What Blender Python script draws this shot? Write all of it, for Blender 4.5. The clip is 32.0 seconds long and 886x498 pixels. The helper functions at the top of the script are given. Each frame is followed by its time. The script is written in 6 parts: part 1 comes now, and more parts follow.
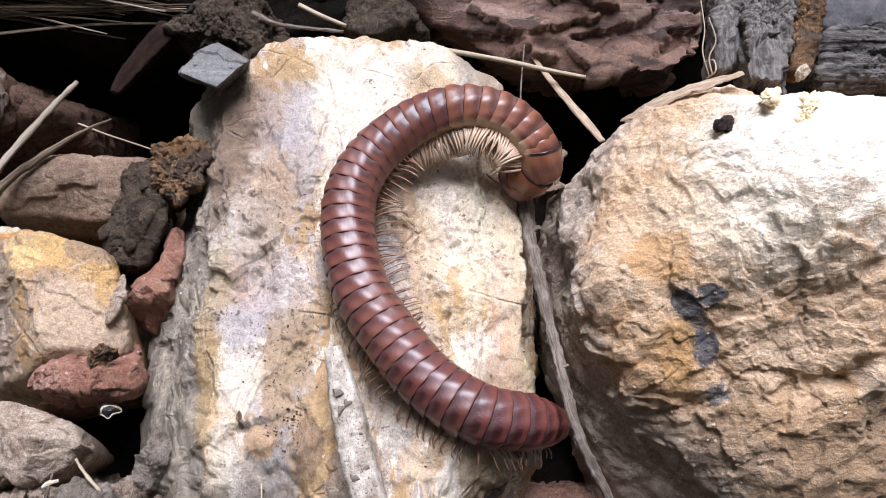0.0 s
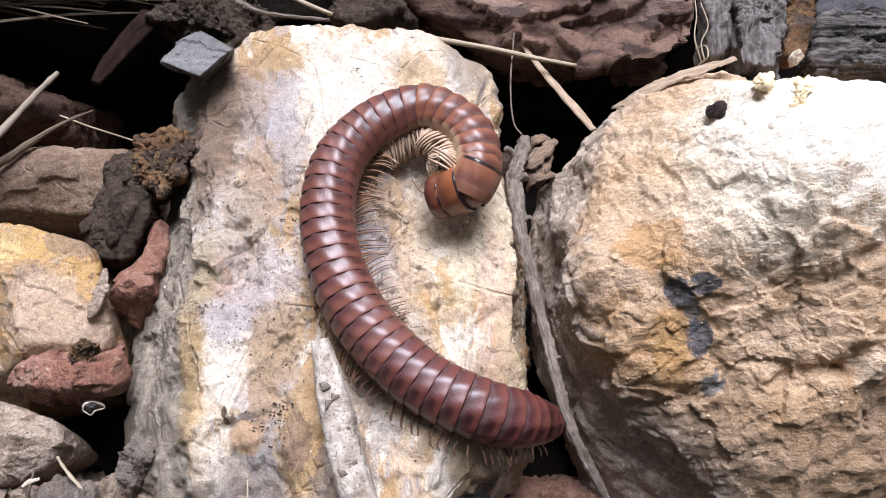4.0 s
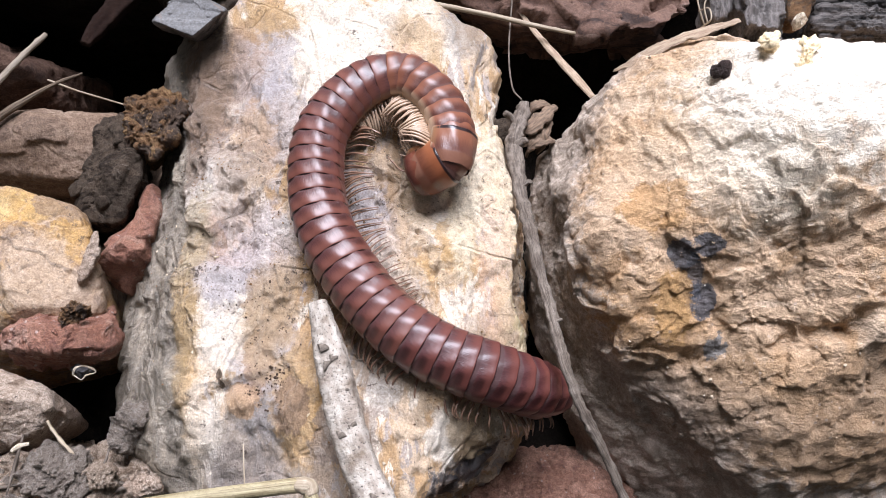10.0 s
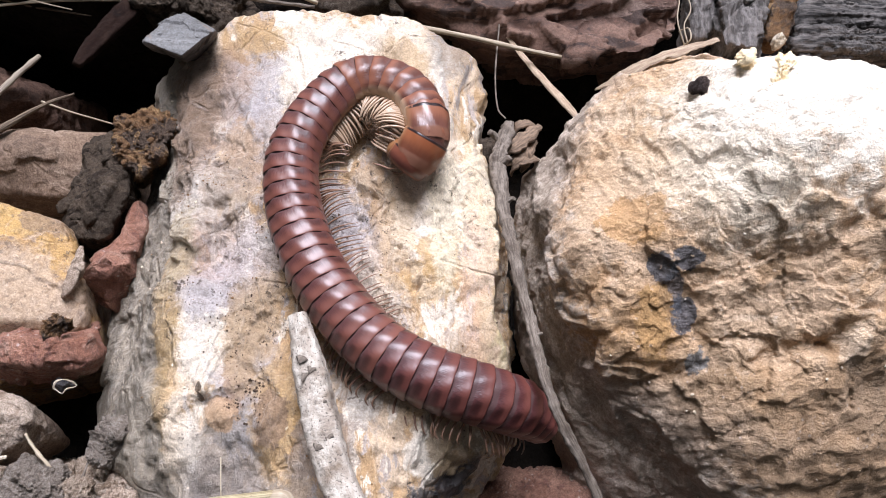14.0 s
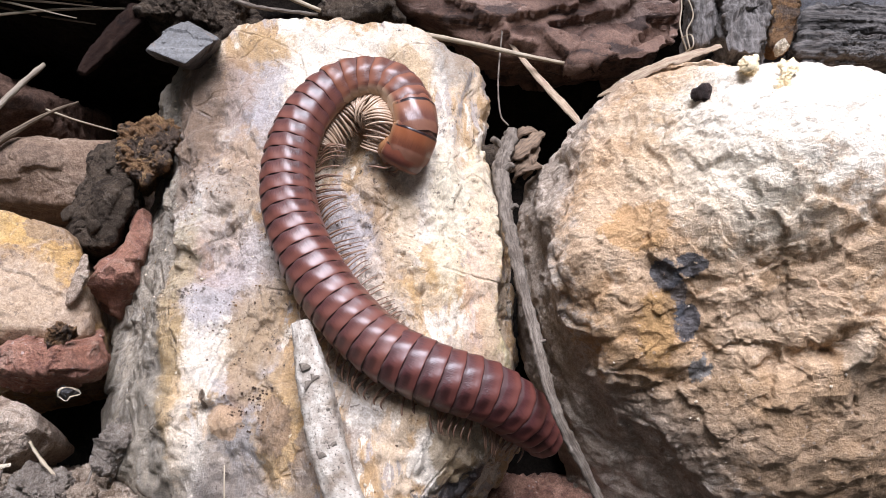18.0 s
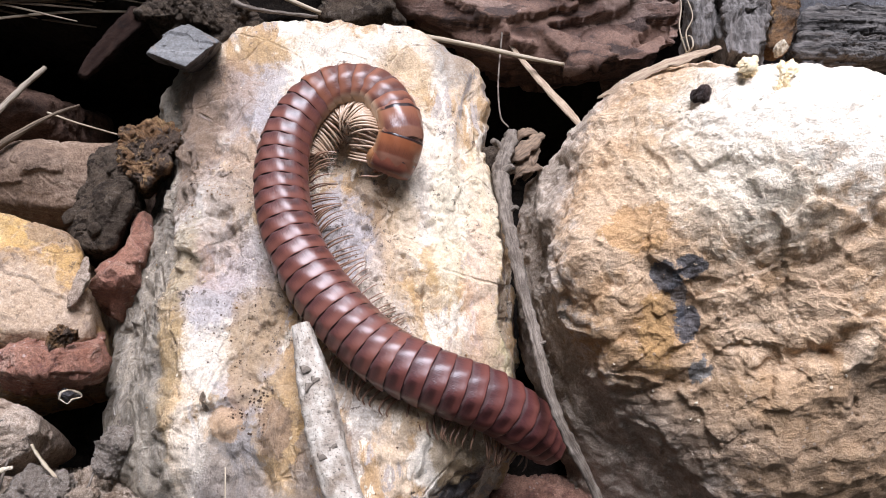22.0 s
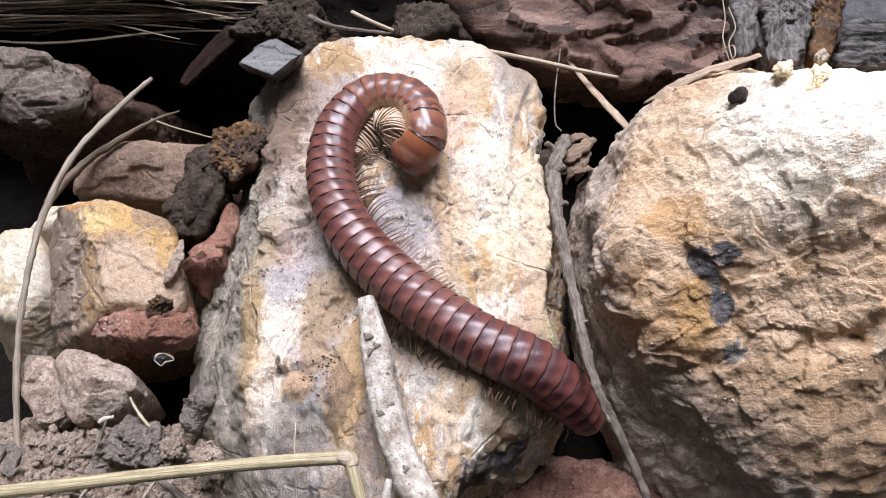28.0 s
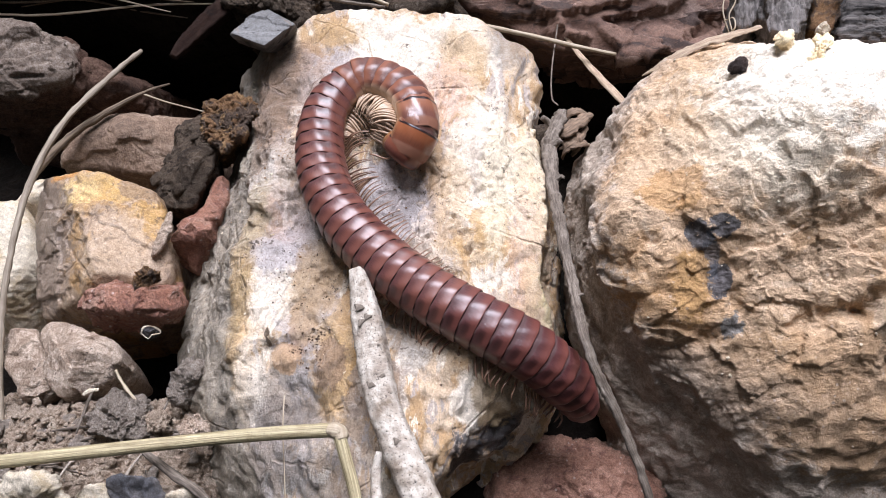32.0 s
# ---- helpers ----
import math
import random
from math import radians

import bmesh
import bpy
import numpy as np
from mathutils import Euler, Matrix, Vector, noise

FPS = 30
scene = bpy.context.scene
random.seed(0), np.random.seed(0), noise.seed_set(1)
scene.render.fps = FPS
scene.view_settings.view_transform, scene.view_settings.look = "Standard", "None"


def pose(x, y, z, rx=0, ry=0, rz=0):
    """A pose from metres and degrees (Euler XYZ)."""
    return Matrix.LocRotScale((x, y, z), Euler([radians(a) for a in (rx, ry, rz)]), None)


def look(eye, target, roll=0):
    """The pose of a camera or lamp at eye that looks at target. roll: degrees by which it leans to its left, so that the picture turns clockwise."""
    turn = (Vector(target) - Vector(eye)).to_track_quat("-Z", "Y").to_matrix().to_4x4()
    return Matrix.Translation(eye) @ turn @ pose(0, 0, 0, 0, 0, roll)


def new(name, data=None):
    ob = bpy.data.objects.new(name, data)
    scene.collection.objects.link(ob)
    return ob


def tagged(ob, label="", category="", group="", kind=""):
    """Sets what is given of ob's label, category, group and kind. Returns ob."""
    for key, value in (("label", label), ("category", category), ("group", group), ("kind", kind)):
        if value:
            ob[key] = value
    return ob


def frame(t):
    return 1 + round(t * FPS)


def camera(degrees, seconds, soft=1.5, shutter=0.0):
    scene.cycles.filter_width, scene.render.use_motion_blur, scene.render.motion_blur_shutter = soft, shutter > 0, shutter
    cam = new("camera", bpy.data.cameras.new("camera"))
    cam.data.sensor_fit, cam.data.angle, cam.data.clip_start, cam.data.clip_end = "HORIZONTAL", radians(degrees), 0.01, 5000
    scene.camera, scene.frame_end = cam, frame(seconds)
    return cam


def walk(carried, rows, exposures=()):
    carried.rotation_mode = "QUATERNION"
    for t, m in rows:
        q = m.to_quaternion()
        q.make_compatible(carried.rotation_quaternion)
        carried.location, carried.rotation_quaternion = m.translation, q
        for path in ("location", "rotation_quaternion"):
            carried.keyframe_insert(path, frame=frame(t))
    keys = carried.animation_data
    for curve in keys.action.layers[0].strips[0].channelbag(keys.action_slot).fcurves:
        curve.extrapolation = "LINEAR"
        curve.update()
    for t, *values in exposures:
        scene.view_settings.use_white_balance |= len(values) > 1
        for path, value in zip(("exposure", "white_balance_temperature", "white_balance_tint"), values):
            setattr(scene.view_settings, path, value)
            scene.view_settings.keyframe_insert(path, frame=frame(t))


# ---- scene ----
cam = camera(59.5, 32.0, soft=0.9)
METRES, EYE, TILT, LEAN, TURN = 0.05, 0.145, -52.0, 0.0, 0.0
ROWS = [
    (0.0, 0.0, 0.0, 0.0, 0.0, 0.0, -0.0),
    (0.5, 0.0027, 0.0015, 0.0005, -0.01, -0.24, 0.05),
    (1.0, 0.0041, 0.0053, -0.0031, -0.02, -0.37, 0.08),
    (1.5, 0.0075, 0.0116, -0.0188, 0.2, -0.5, -0.0),
    (2.0, 0.0098, 0.0109, -0.0197, -0.06, -0.34, 0.12),
    (2.5, 0.0116, 0.0439, -0.0065, -0.66, -0.26, 0.36),
    (3.0, 0.018, 0.0391, 0.0044, -0.63, -0.69, 0.41),
    (3.5, 0.0138, 0.041, -0.0167, -0.42, -0.33, 0.4),
    (5.5, 0.0186, 0.0634, -0.0058, -0.88, -0.24, 0.49),
    (6.0, 0.0209, 0.0666, -0.0042, -0.66, -0.46, 0.57),
    (6.5, 0.0233, 0.0578, -0.004, -0.78, -0.39, 0.61),
    (7.0, 0.0245, 0.0584, -0.0027, -0.86, -0.29, 0.64),
    (7.5, 0.0275, 0.0523, -0.0025, -0.88, -0.25, 0.74),
    (8.0, 0.0281, 0.056, -0.0017, -0.73, -0.34, 0.82),
    (8.5, 0.0385, 0.0519, -0.0189, -0.5, -0.31, 0.93),
    (9.0, 0.0312, 0.0525, -0.013, -0.8, -0.24, 0.87),
    (9.5, 0.0168, 0.0506, -0.0402, -1.04, -0.37, 0.63),
    (10.0, -0.0248, 0.0893, -0.11, -1.46, -0.86, 0.2),
    (10.5, 0.0303, 0.0953, -0.1612, -0.53, 0.06, 0.42),
    (11.0, 0.0547, 0.0725, -0.1961, -0.39, 1.37, -0.03),
    (11.5, 0.0432, 0.041, -0.1956, -0.78, 1.57, 0.0),
    (12.0, 0.0476, 0.0781, -0.1868, -0.81, 1.65, 0.04),
    (12.5, 0.0441, 0.0783, -0.1821, -1.01, 1.82, 0.0),
    (13.0, 0.0448, 0.0804, -0.1779, -0.86, 1.81, 0.05),
    (13.5, 0.0446, 0.0804, -0.1805, -0.99, 1.87, 0.08),
    (14.0, 0.0453, 0.0793, -0.178, -1.12, 1.85, 0.08),
    (14.5, 0.0485, 0.077, -0.1769, -0.99, 1.85, 0.14),
    (16.5, 0.0483, 0.0746, -0.1719, -0.88, 1.93, 0.22),
    (17.0, 0.0493, 0.0742, -0.1716, -0.89, 2.02, 0.22),
    (17.5, 0.0497, 0.0781, -0.1699, -0.7, 2.08, 0.21),
    (18.0, 0.0502, 0.0774, -0.1687, -0.78, 2.16, 0.2),
    (18.5, 0.0507, 0.0758, -0.1677, -0.85, 2.24, 0.21),
    (19.0, 0.0517, 0.074, -0.1671, -0.72, 2.25, 0.27),
    (19.5, 0.0521, 0.0745, -0.1666, -0.71, 2.19, 0.31),
    (20.0, 0.0529, 0.0773, -0.1656, -0.51, 2.11, 0.34),
    (20.5, 0.0538, 0.0755, -0.1643, -0.65, 2.19, 0.31),
    (21.0, 0.0545, 0.0717, -0.1638, -0.66, 2.21, 0.3),
    (21.5, 0.0558, 0.0705, -0.1637, -0.7, 2.24, 0.32),
    (22.0, 0.0559, 0.0735, -0.1631, -0.63, 2.17, 0.35),
    (22.5, 0.0565, 0.0744, -0.1632, -0.65, 2.12, 0.35),
    (23.0, 0.0617, 0.0616, -0.1652, -0.96, 2.15, 0.32),
    (23.5, 0.0663, 0.0556, -0.1667, -1.06, 1.97, 0.28),
    (24.0, 0.0676, 0.0509, -0.1731, -0.8, 1.86, 0.28),
    (24.5, 0.0713, 0.0398, -0.1763, -0.64, 1.69, 0.29),
    (26.5, 0.073, 0.0212, -0.1814, 0.06, 1.91, 0.2),
    (27.0, 0.0877, -0.0297, -0.1839, 0.96, 2.16, 0.18),
    (27.5, 0.1061, -0.1069, -0.2471, 2.28, 2.54, -0.52),
    (28.0, 0.12, -0.1518, -0.3334, 4.63, 4.7, -1.26),
    (28.5, 0.1382, -0.155, -0.3958, 5.28, 4.57, -1.65),
    (29.0, 0.1424, -0.1425, -0.4113, 5.3, 4.37, -1.59),
    (29.5, 0.1343, -0.1244, -0.407, 4.91, 4.34, -1.55),
    (30.0, 0.1316, -0.1201, -0.4079, 4.76, 4.35, -1.6),
    (30.5, 0.1291, -0.1154, -0.408, 4.62, 4.35, -1.61),
    (31.0, 0.1278, -0.1096, -0.4096, 4.61, 4.38, -1.64),
    (31.5, 0.126, -0.1026, -0.4086, 4.52, 4.38, -1.64),
    (32.0, 0.1256, -0.0959, -0.4067, 4.28, 4.4, -1.66),
]
walk(cam, [(t, pose(0, 0, EYE, TILT, LEAN, TURN) @ pose(METRES * x, METRES * y, METRES * z, 90 + pitch, roll, yaw)) for t, x, y, z, yaw, pitch, roll in ROWS],
     exposures=[(0.0, 0.56), (32.0, 0.56)])

# ---- world and light: a bright overcast sky ----
world = bpy.data.worlds.new("overcast_sky")
scene.world = world
world.use_nodes = True
wn = world.node_tree
sky = wn.nodes.new("ShaderNodeTexSky")
sky.sky_type, sky.sun_disc = "NISHITA", False
sky.sun_elevation, sky.sun_rotation = radians(62), radians(0)
sky.air_density, sky.dust_density = 1.0, 4.0
haze = wn.nodes.new("ShaderNodeHueSaturation")
haze.inputs["Saturation"].default_value = 0.4
wn.links.new(sky.outputs[0], haze.inputs["Color"])
wn.links.new(haze.outputs[0], wn.nodes["Background"].inputs[0])
wn.nodes["Background"].inputs[1].default_value = 0.034
sun = new("sun", bpy.data.lights.new("sun", "SUN"))
sun.data.energy, sun.data.angle, sun.data.color = 5.5, radians(38), (0.93, 0.965, 1.14)
sun.matrix_world = look((0.08, 0.30, 1.0), (0.0, 0.06, 0.0))

# ---- numbers and noise ----
MM = 0.001


def lattice(ix, iy, iz, seed):
    h = (ix * 374761393 + iy * 668265263 + iz * 2147483647 + seed * 974634769) & 0xFFFFFFFF
    h = ((h ^ (h >> 13)) * 1274126177) & 0xFFFFFFFF
    return ((h ^ (h >> 16)) & 0xFFFF) / 32767.5 - 1.0


def value_noise(p, seed=0):
    """Smooth noise between -1 and 1 at the rows of p."""
    i = np.floor(p).astype(np.int64)
    f = p - i
    f = f * f * f * (f * (f * 6 - 15) + 10)
    out = 0
    for dx in (0, 1):
        wx = f[:, 0] if dx else 1 - f[:, 0]
        for dy in (0, 1):
            wy = f[:, 1] if dy else 1 - f[:, 1]
            for dz in (0, 1):
                wz = f[:, 2] if dz else 1 - f[:, 2]
                out = out + wx * wy * wz * lattice(i[:, 0] + dx, i[:, 1] + dy, i[:, 2] + dz, seed)
    return out


def fbm(p, octaves=4, seed=0, gain=0.5):
    out, amp = 0, 1.0
    turn = np.array([[0.36, 0.48, -0.8], [-0.8, 0.6, 0.0], [0.48, 0.64, 0.6]])
    for k in range(octaves):
        out = out + amp * value_noise(p, seed + 17 * k)
        p, amp = p @ turn.T * 2.03 + 5.7, amp * gain
    return out


# ---- materials ----
def nodes_of(name):
    m = bpy.data.materials.new(name)
    m.use_nodes = True
    nt = m.node_tree
    bsdf = nt.nodes["Principled BSDF"]
    coord = nt.nodes.new("ShaderNodeTexCoord")
    mm = nt.nodes.new("ShaderNodeVectorMath")
    mm.operation = "SCALE"
    mm.inputs["Scale"].default_value = 1000.0
    nt.links.new(coord.outputs["Object"], mm.inputs[0])
    return m, nt, bsdf, mm.outputs[0]


def noise_node(nt, vec, scale, detail=5, rough=0.6, distort=0.0, stretch=None):
    n = nt.nodes.new("ShaderNodeTexNoise")
    n.inputs["Scale"].default_value, n.inputs["Detail"].default_value = scale, detail
    n.inputs["Roughness"].default_value, n.inputs["Distortion"].default_value = rough, distort
    if stretch:
        mp = nt.nodes.new("ShaderNodeMapping")
        mp.inputs["Scale"].default_value = stretch
        nt.links.new(vec, mp.inputs[0])
        vec = mp.outputs[0]
    nt.links.new(vec, n.inputs["Vector"])
    return n.outputs[0]


def ramp(nt, fac, lo, hi):
    r = nt.nodes.new("ShaderNodeMapRange")
    r.interpolation_type = "SMOOTHSTEP"
    r.inputs[1].default_value, r.inputs[2].default_value = lo, hi
    nt.links.new(fac, r.inputs[0])
    return r.outputs[0]


def maths(nt, op, a, b):
    n = nt.nodes.new("ShaderNodeMath")
    n.operation = op
    for k, v in enumerate((a, b)):
        if isinstance(v, (int, float)):
            n.inputs[k].default_value = v
        else:
            nt.links.new(v, n.inputs[k])
    return n.outputs[0]


def mixed(nt, fac, a, b, how="MIX"):
    n = nt.nodes.new("ShaderNodeMix")
    n.data_type, n.blend_type = "RGBA", how
    for k, v in ((0, fac), (6, a), (7, b)):
        if isinstance(v, (int, float)):
            n.inputs[k].default_value = v
        elif isinstance(v, tuple):
            n.inputs[k].default_value = (*v[:3], 1)
        else:
            nt.links.new(v, n.inputs[k])
    return n.outputs[2]


def blob(nt, vec, centre, size, wobble, edge=0.22):
    """A mark with a ragged edge round a place, stain and painted light alike, in millimetres: 1 inside, 0 outside."""
    sub = nt.nodes.new("ShaderNodeVectorMath")
    sub.operation = "SUBTRACT"
    nt.links.new(vec, sub.inputs[0])
    sub.inputs[1].default_value = centre
    div = nt.nodes.new("ShaderNodeVectorMath")
    div.operation = "DIVIDE"
    nt.links.new(sub.outputs[0], div.inputs[0])
    div.inputs[1].default_value = size
    ln = nt.nodes.new("ShaderNodeVectorMath")
    ln.operation = "LENGTH"
    nt.links.new(div.outputs[0], ln.inputs[0])
    d = maths(nt, "ADD", ln.outputs["Value"], wobble)
    return ramp(nt, d, 1.0 + edge, 1.0 - edge)


def rock_material(name, base, alt, third, stains_light=(), grain=1.0, rough=0.75, bump=0.35, pits=0.3, stretch=None, fine=3.4, dark=(0.05, 0.035, 0.025), alt_at=(0.45, 0.6), third_at=(0.52, 0.66), flecks=0.0, grit=1.0, cracks=0.0, crust=None, dirt=0.0, flank=None, inner=None, relief=None, edge=0.22):
    """Stone: three colours in patches, stain and painted-light marks of their own shape, grain, dark pores and relief.
    Scales are per millimetre.
    """
    m, nt, bsdf, vec = nodes_of(name)
    n1 = noise_node(nt, vec, 0.10 * grain, 6, 0.62, 0.6, stretch)
    n2 = noise_node(nt, vec, 0.19 * grain, 7, 0.66, 0.9, stretch)
    n3 = noise_node(nt, vec, 1.1 * grain, 8, 0.7)
    n4 = noise_node(nt, vec, fine * grain, 6, 0.7)
    col = mixed(nt, ramp(nt, n1, *alt_at), base, alt)
    col = mixed(nt, ramp(nt, n2, *third_at), col, third)
    wob = maths(nt, "MULTIPLY", maths(nt, "SUBTRACT", noise_node(nt, vec, 0.45 * grain, 6, 0.7), 0.5), 2.0)
    calm = maths(nt, "MULTIPLY", wob, 0.9)
    shell = 0.0
    if crust:
        colour, at, amount = crust
        shell = ramp(nt, noise_node(nt, vec, 0.16 * grain, 7, 0.62, 0.5, stretch), at, at + 0.04)
        col = mixed(nt, maths(nt, "MULTIPLY", shell, amount), col, colour)
    for centre, size, colour, amount in stains_light:
        small = max(size[:2]) < 5.5
        col = mixed(nt, maths(nt, "MULTIPLY", blob(nt, vec, centre, size, calm if small else wob, 0.08 if small else edge), amount), col, colour)
    # tone split at a plane, also used to colour in shaded and lit sides
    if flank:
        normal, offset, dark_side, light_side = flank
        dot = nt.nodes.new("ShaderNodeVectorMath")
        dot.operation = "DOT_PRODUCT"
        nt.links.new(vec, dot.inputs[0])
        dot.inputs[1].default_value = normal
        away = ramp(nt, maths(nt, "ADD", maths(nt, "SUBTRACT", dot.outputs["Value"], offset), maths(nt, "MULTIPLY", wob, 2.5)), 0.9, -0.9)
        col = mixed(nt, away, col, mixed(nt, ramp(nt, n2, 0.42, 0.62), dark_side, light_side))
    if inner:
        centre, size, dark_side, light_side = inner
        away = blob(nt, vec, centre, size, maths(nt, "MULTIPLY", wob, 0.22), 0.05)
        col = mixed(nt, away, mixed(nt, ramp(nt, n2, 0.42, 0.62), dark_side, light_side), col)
    col = mixed(nt, ramp(nt, n3, 0.34, 0.66), mixed(nt, grit, col, (0.66, 0.60, 0.55), "MULTIPLY"), mixed(nt, 1.0, col, (1.14, 1.14, 1.14), "MULTIPLY"))
    col = mixed(nt, ramp(nt, n4, 0.38, 0.62), mixed(nt, grit, col, (0.68, 0.63, 0.58), "MULTIPLY"), mixed(nt, 1.0, col, (1.16, 1.17, 1.18), "MULTIPLY"))
    crack = 0.0
    if cracks:
        warp = nt.nodes.new("ShaderNodeMix")
        warp.data_type, warp.blend_type = "RGBA", "ADD"
        warp.inputs[0].default_value = 3.5
        wn2 = nt.nodes.new("ShaderNodeTexNoise")
        wn2.inputs["Scale"].default_value, wn2.inputs["Detail"].default_value = 0.16, 6
        nt.links.new(vec, wn2.inputs["Vector"])
        nt.links.new(vec, warp.inputs[6])
        nt.links.new(wn2.outputs[1], warp.inputs[7])
        vo = nt.nodes.new("ShaderNodeTexVoronoi")
        vo.feature = "DISTANCE_TO_EDGE"
        vo.inputs["Scale"].default_value = 0.085
        nt.links.new(warp.outputs[2], vo.inputs["Vector"])
        crack = maths(nt, "MULTIPLY", ramp(nt, vo.outputs["Distance"], 0.028, 0.004), ramp(nt, noise_node(nt, vec, 0.12, 4), 0.44, 0.56))
        col = mixed(nt, maths(nt, "MULTIPLY", crack, cracks), col, (0.16, 0.10, 0.06))
    pore = maths(nt, "MULTIPLY", ramp(nt, n3, 0.585, 0.66), ramp(nt, noise_node(nt, vec, 0.09 * grain, 4), 0.44, 0.58))
    col = mixed(nt, maths(nt, "MULTIPLY", pore, pits), col, dark)
    if dirt:
        soil = maths(nt, "MULTIPLY", ramp(nt, noise_node(nt, vec, 0.75, 9, 0.74), 0.575, 0.61), ramp(nt, noise_node(nt, vec, 0.075, 4, 0.6, 0.5), 0.47, 0.60))
        col = mixed(nt, maths(nt, "MULTIPLY", soil, dirt), col, (0.075, 0.05, 0.035))
    if flecks:
        v = nt.nodes.new("ShaderNodeTexVoronoi")
        v.inputs["Scale"].default_value = 0.55
        nt.links.new(vec, v.inputs["Vector"])
        col = mixed(nt, maths(nt, "MULTIPLY", ramp(nt, v.outputs["Distance"], 0.16, 0.1), flecks), col, (0.8, 0.78, 0.74))
    nt.links.new(col, bsdf.inputs["Base Color"])
    r = nt.nodes.new("ShaderNodeMapRange")
    r.inputs[3].default_value, r.inputs[4].default_value = rough - 0.15, rough + 0.15
    nt.links.new(n3, r.inputs[0])
    nt.links.new(r.outputs[0], bsdf.inputs["Roughness"])
    height = maths(nt, "ADD", maths(nt, "MULTIPLY", n3, 0.7), maths(nt, "MULTIPLY", n4, 0.6))
    height = maths(nt, "SUBTRACT", height, maths(nt, "MULTIPLY", pore, 0.5 * pits))
    if cracks:
        height = maths(nt, "SUBTRACT", height, maths(nt, "MULTIPLY", crack, 0.5))
    if crust:
        height = maths(nt, "ADD", height, maths(nt, "MULTIPLY", shell, 0.3))
    if relief:
        scale, lengths, amount = relief
        height = maths(nt, "ADD", height, maths(nt, "MULTIPLY", noise_node(nt, vec, scale, 5, 0.6, 0.25, lengths), amount))
    bp = nt.nodes.new("ShaderNodeBump")
    bp.inputs["Strength"].default_value, bp.inputs["Distance"].default_value = bump, 0.0018
    nt.links.new(height, bp.inputs["Height"])
    nt.links.new(bp.outputs[0], bsdf.inputs["Normal"])
    return m


def fibre_material(name, a, b, axis_stretch, rough=0.7, bump=0.4, scale=1.2, specks=0.0, along=True, blotch=0.5):
    """Dry stems, bark and wood: fibres along the length of a stem, or along an axis of the thing."""
    m, nt, bsdf, vec = nodes_of(name)
    if along:
        vec = nt.nodes.new("ShaderNodeTexCoord").outputs["UV"]
    n1 = noise_node(nt, vec, scale, 6, 0.6, 0.2, axis_stretch)
    n2 = noise_node(nt, vec, 0.25, 5, 0.6)
    n3 = noise_node(nt, vec, 2.5, 5, 0.7)
    col = mixed(nt, ramp(nt, n1, 0.35, 0.65), a, b)
    col = mixed(nt, ramp(nt, n2, 0.4, 0.7), col, mixed(nt, blotch, col, (0.6, 0.52, 0.46) if blotch <= 0.5 else (0.34, 0.27, 0.21), "MULTIPLY"))
    if specks:
        col = mixed(nt, maths(nt, "MULTIPLY", ramp(nt, n3, 0.57, 0.64), specks), col, (0.04, 0.03, 0.025))
    nt.links.new(col, bsdf.inputs["Base Color"])
    bsdf.inputs["Roughness"].default_value = rough
    bp = nt.nodes.new("ShaderNodeBump")
    bp.inputs["Strength"].default_value, bp.inputs["Distance"].default_value = bump, 0.0005
    nt.links.new(maths(nt, "ADD", n1, maths(nt, "MULTIPLY", n3, 0.5)), bp.inputs["Height"])
    nt.links.new(bp.outputs[0], bsdf.inputs["Normal"])
    return m


# ---- shapes ----
SPHERES = {}


def sphere_of(level):
    if level not in SPHERES:
        bm = bmesh.new()
        bmesh.ops.create_icosphere(bm, subdivisions=level, radius=1.0)
        v = np.array([x.co[:] for x in bm.verts])
        f = np.array([[x.index for x in y.verts] for y in bm.faces], dtype=np.int32)
        bm.free()
        SPHERES[level] = v / np.linalg.norm(v, axis=1)[:, None], f
    return SPHERES[level]


def mesh_from(name, v, f, material, smooth=True):
    """A mesh from vertices in metres and faces of one size."""
    me = bpy.data.meshes.new(name)
    k = f.shape[1]
    me.vertices.add(len(v))
    me.vertices.foreach_set("co", np.ascontiguousarray(v, dtype=np.float32).ravel())
    me.loops.add(f.size)
    me.loops.foreach_set("vertex_index", np.ascontiguousarray(f, dtype=np.int32).ravel())
    me.polygons.add(len(f))
    me.polygons.foreach_set("loop_start", np.arange(0, f.size, k, dtype=np.int32))
    me.polygons.foreach_set("loop_total", np.full(len(f), k, dtype=np.int32))
    me.update(calc_edges=True)
    me.polygons.foreach_set("use_smooth", np.full(len(f), smooth))
    me.materials.append(material)
    return me


def hull_planes(corners, centre, alike=0.965):
    """The faces of the convex body over the corners, near-equal ones joined: normals and distances from the centre."""
    bm = bmesh.new()
    for c in corners:
        bm.verts.new(c)
    bmesh.ops.convex_hull(bm, input=bm.verts)
    bm.normal_update()
    found = []
    for face in sorted(bm.faces, key=lambda q: -q.calc_area()):
        n = np.array(face.normal[:])
        d = n @ (np.array(face.calc_center_median()[:]) - centre)
        if d < 0:
            n, d = -n, -d
        for m, e in found:
            if n @ m > alike:
                break
        else:
            found.append((n, max(d, 0.5)))
    bm.free()
    return np.array([n for n, _ in found]), np.array([d for _, d in found])


def lumps_of(pos, lumps):
    out = np.zeros(len(pos))
    for c, r, h in lumps:
        q = ((pos - np.array(c)) ** 2).sum(1) / r**2
        out += h * np.exp(-q * 1.5)
    return out


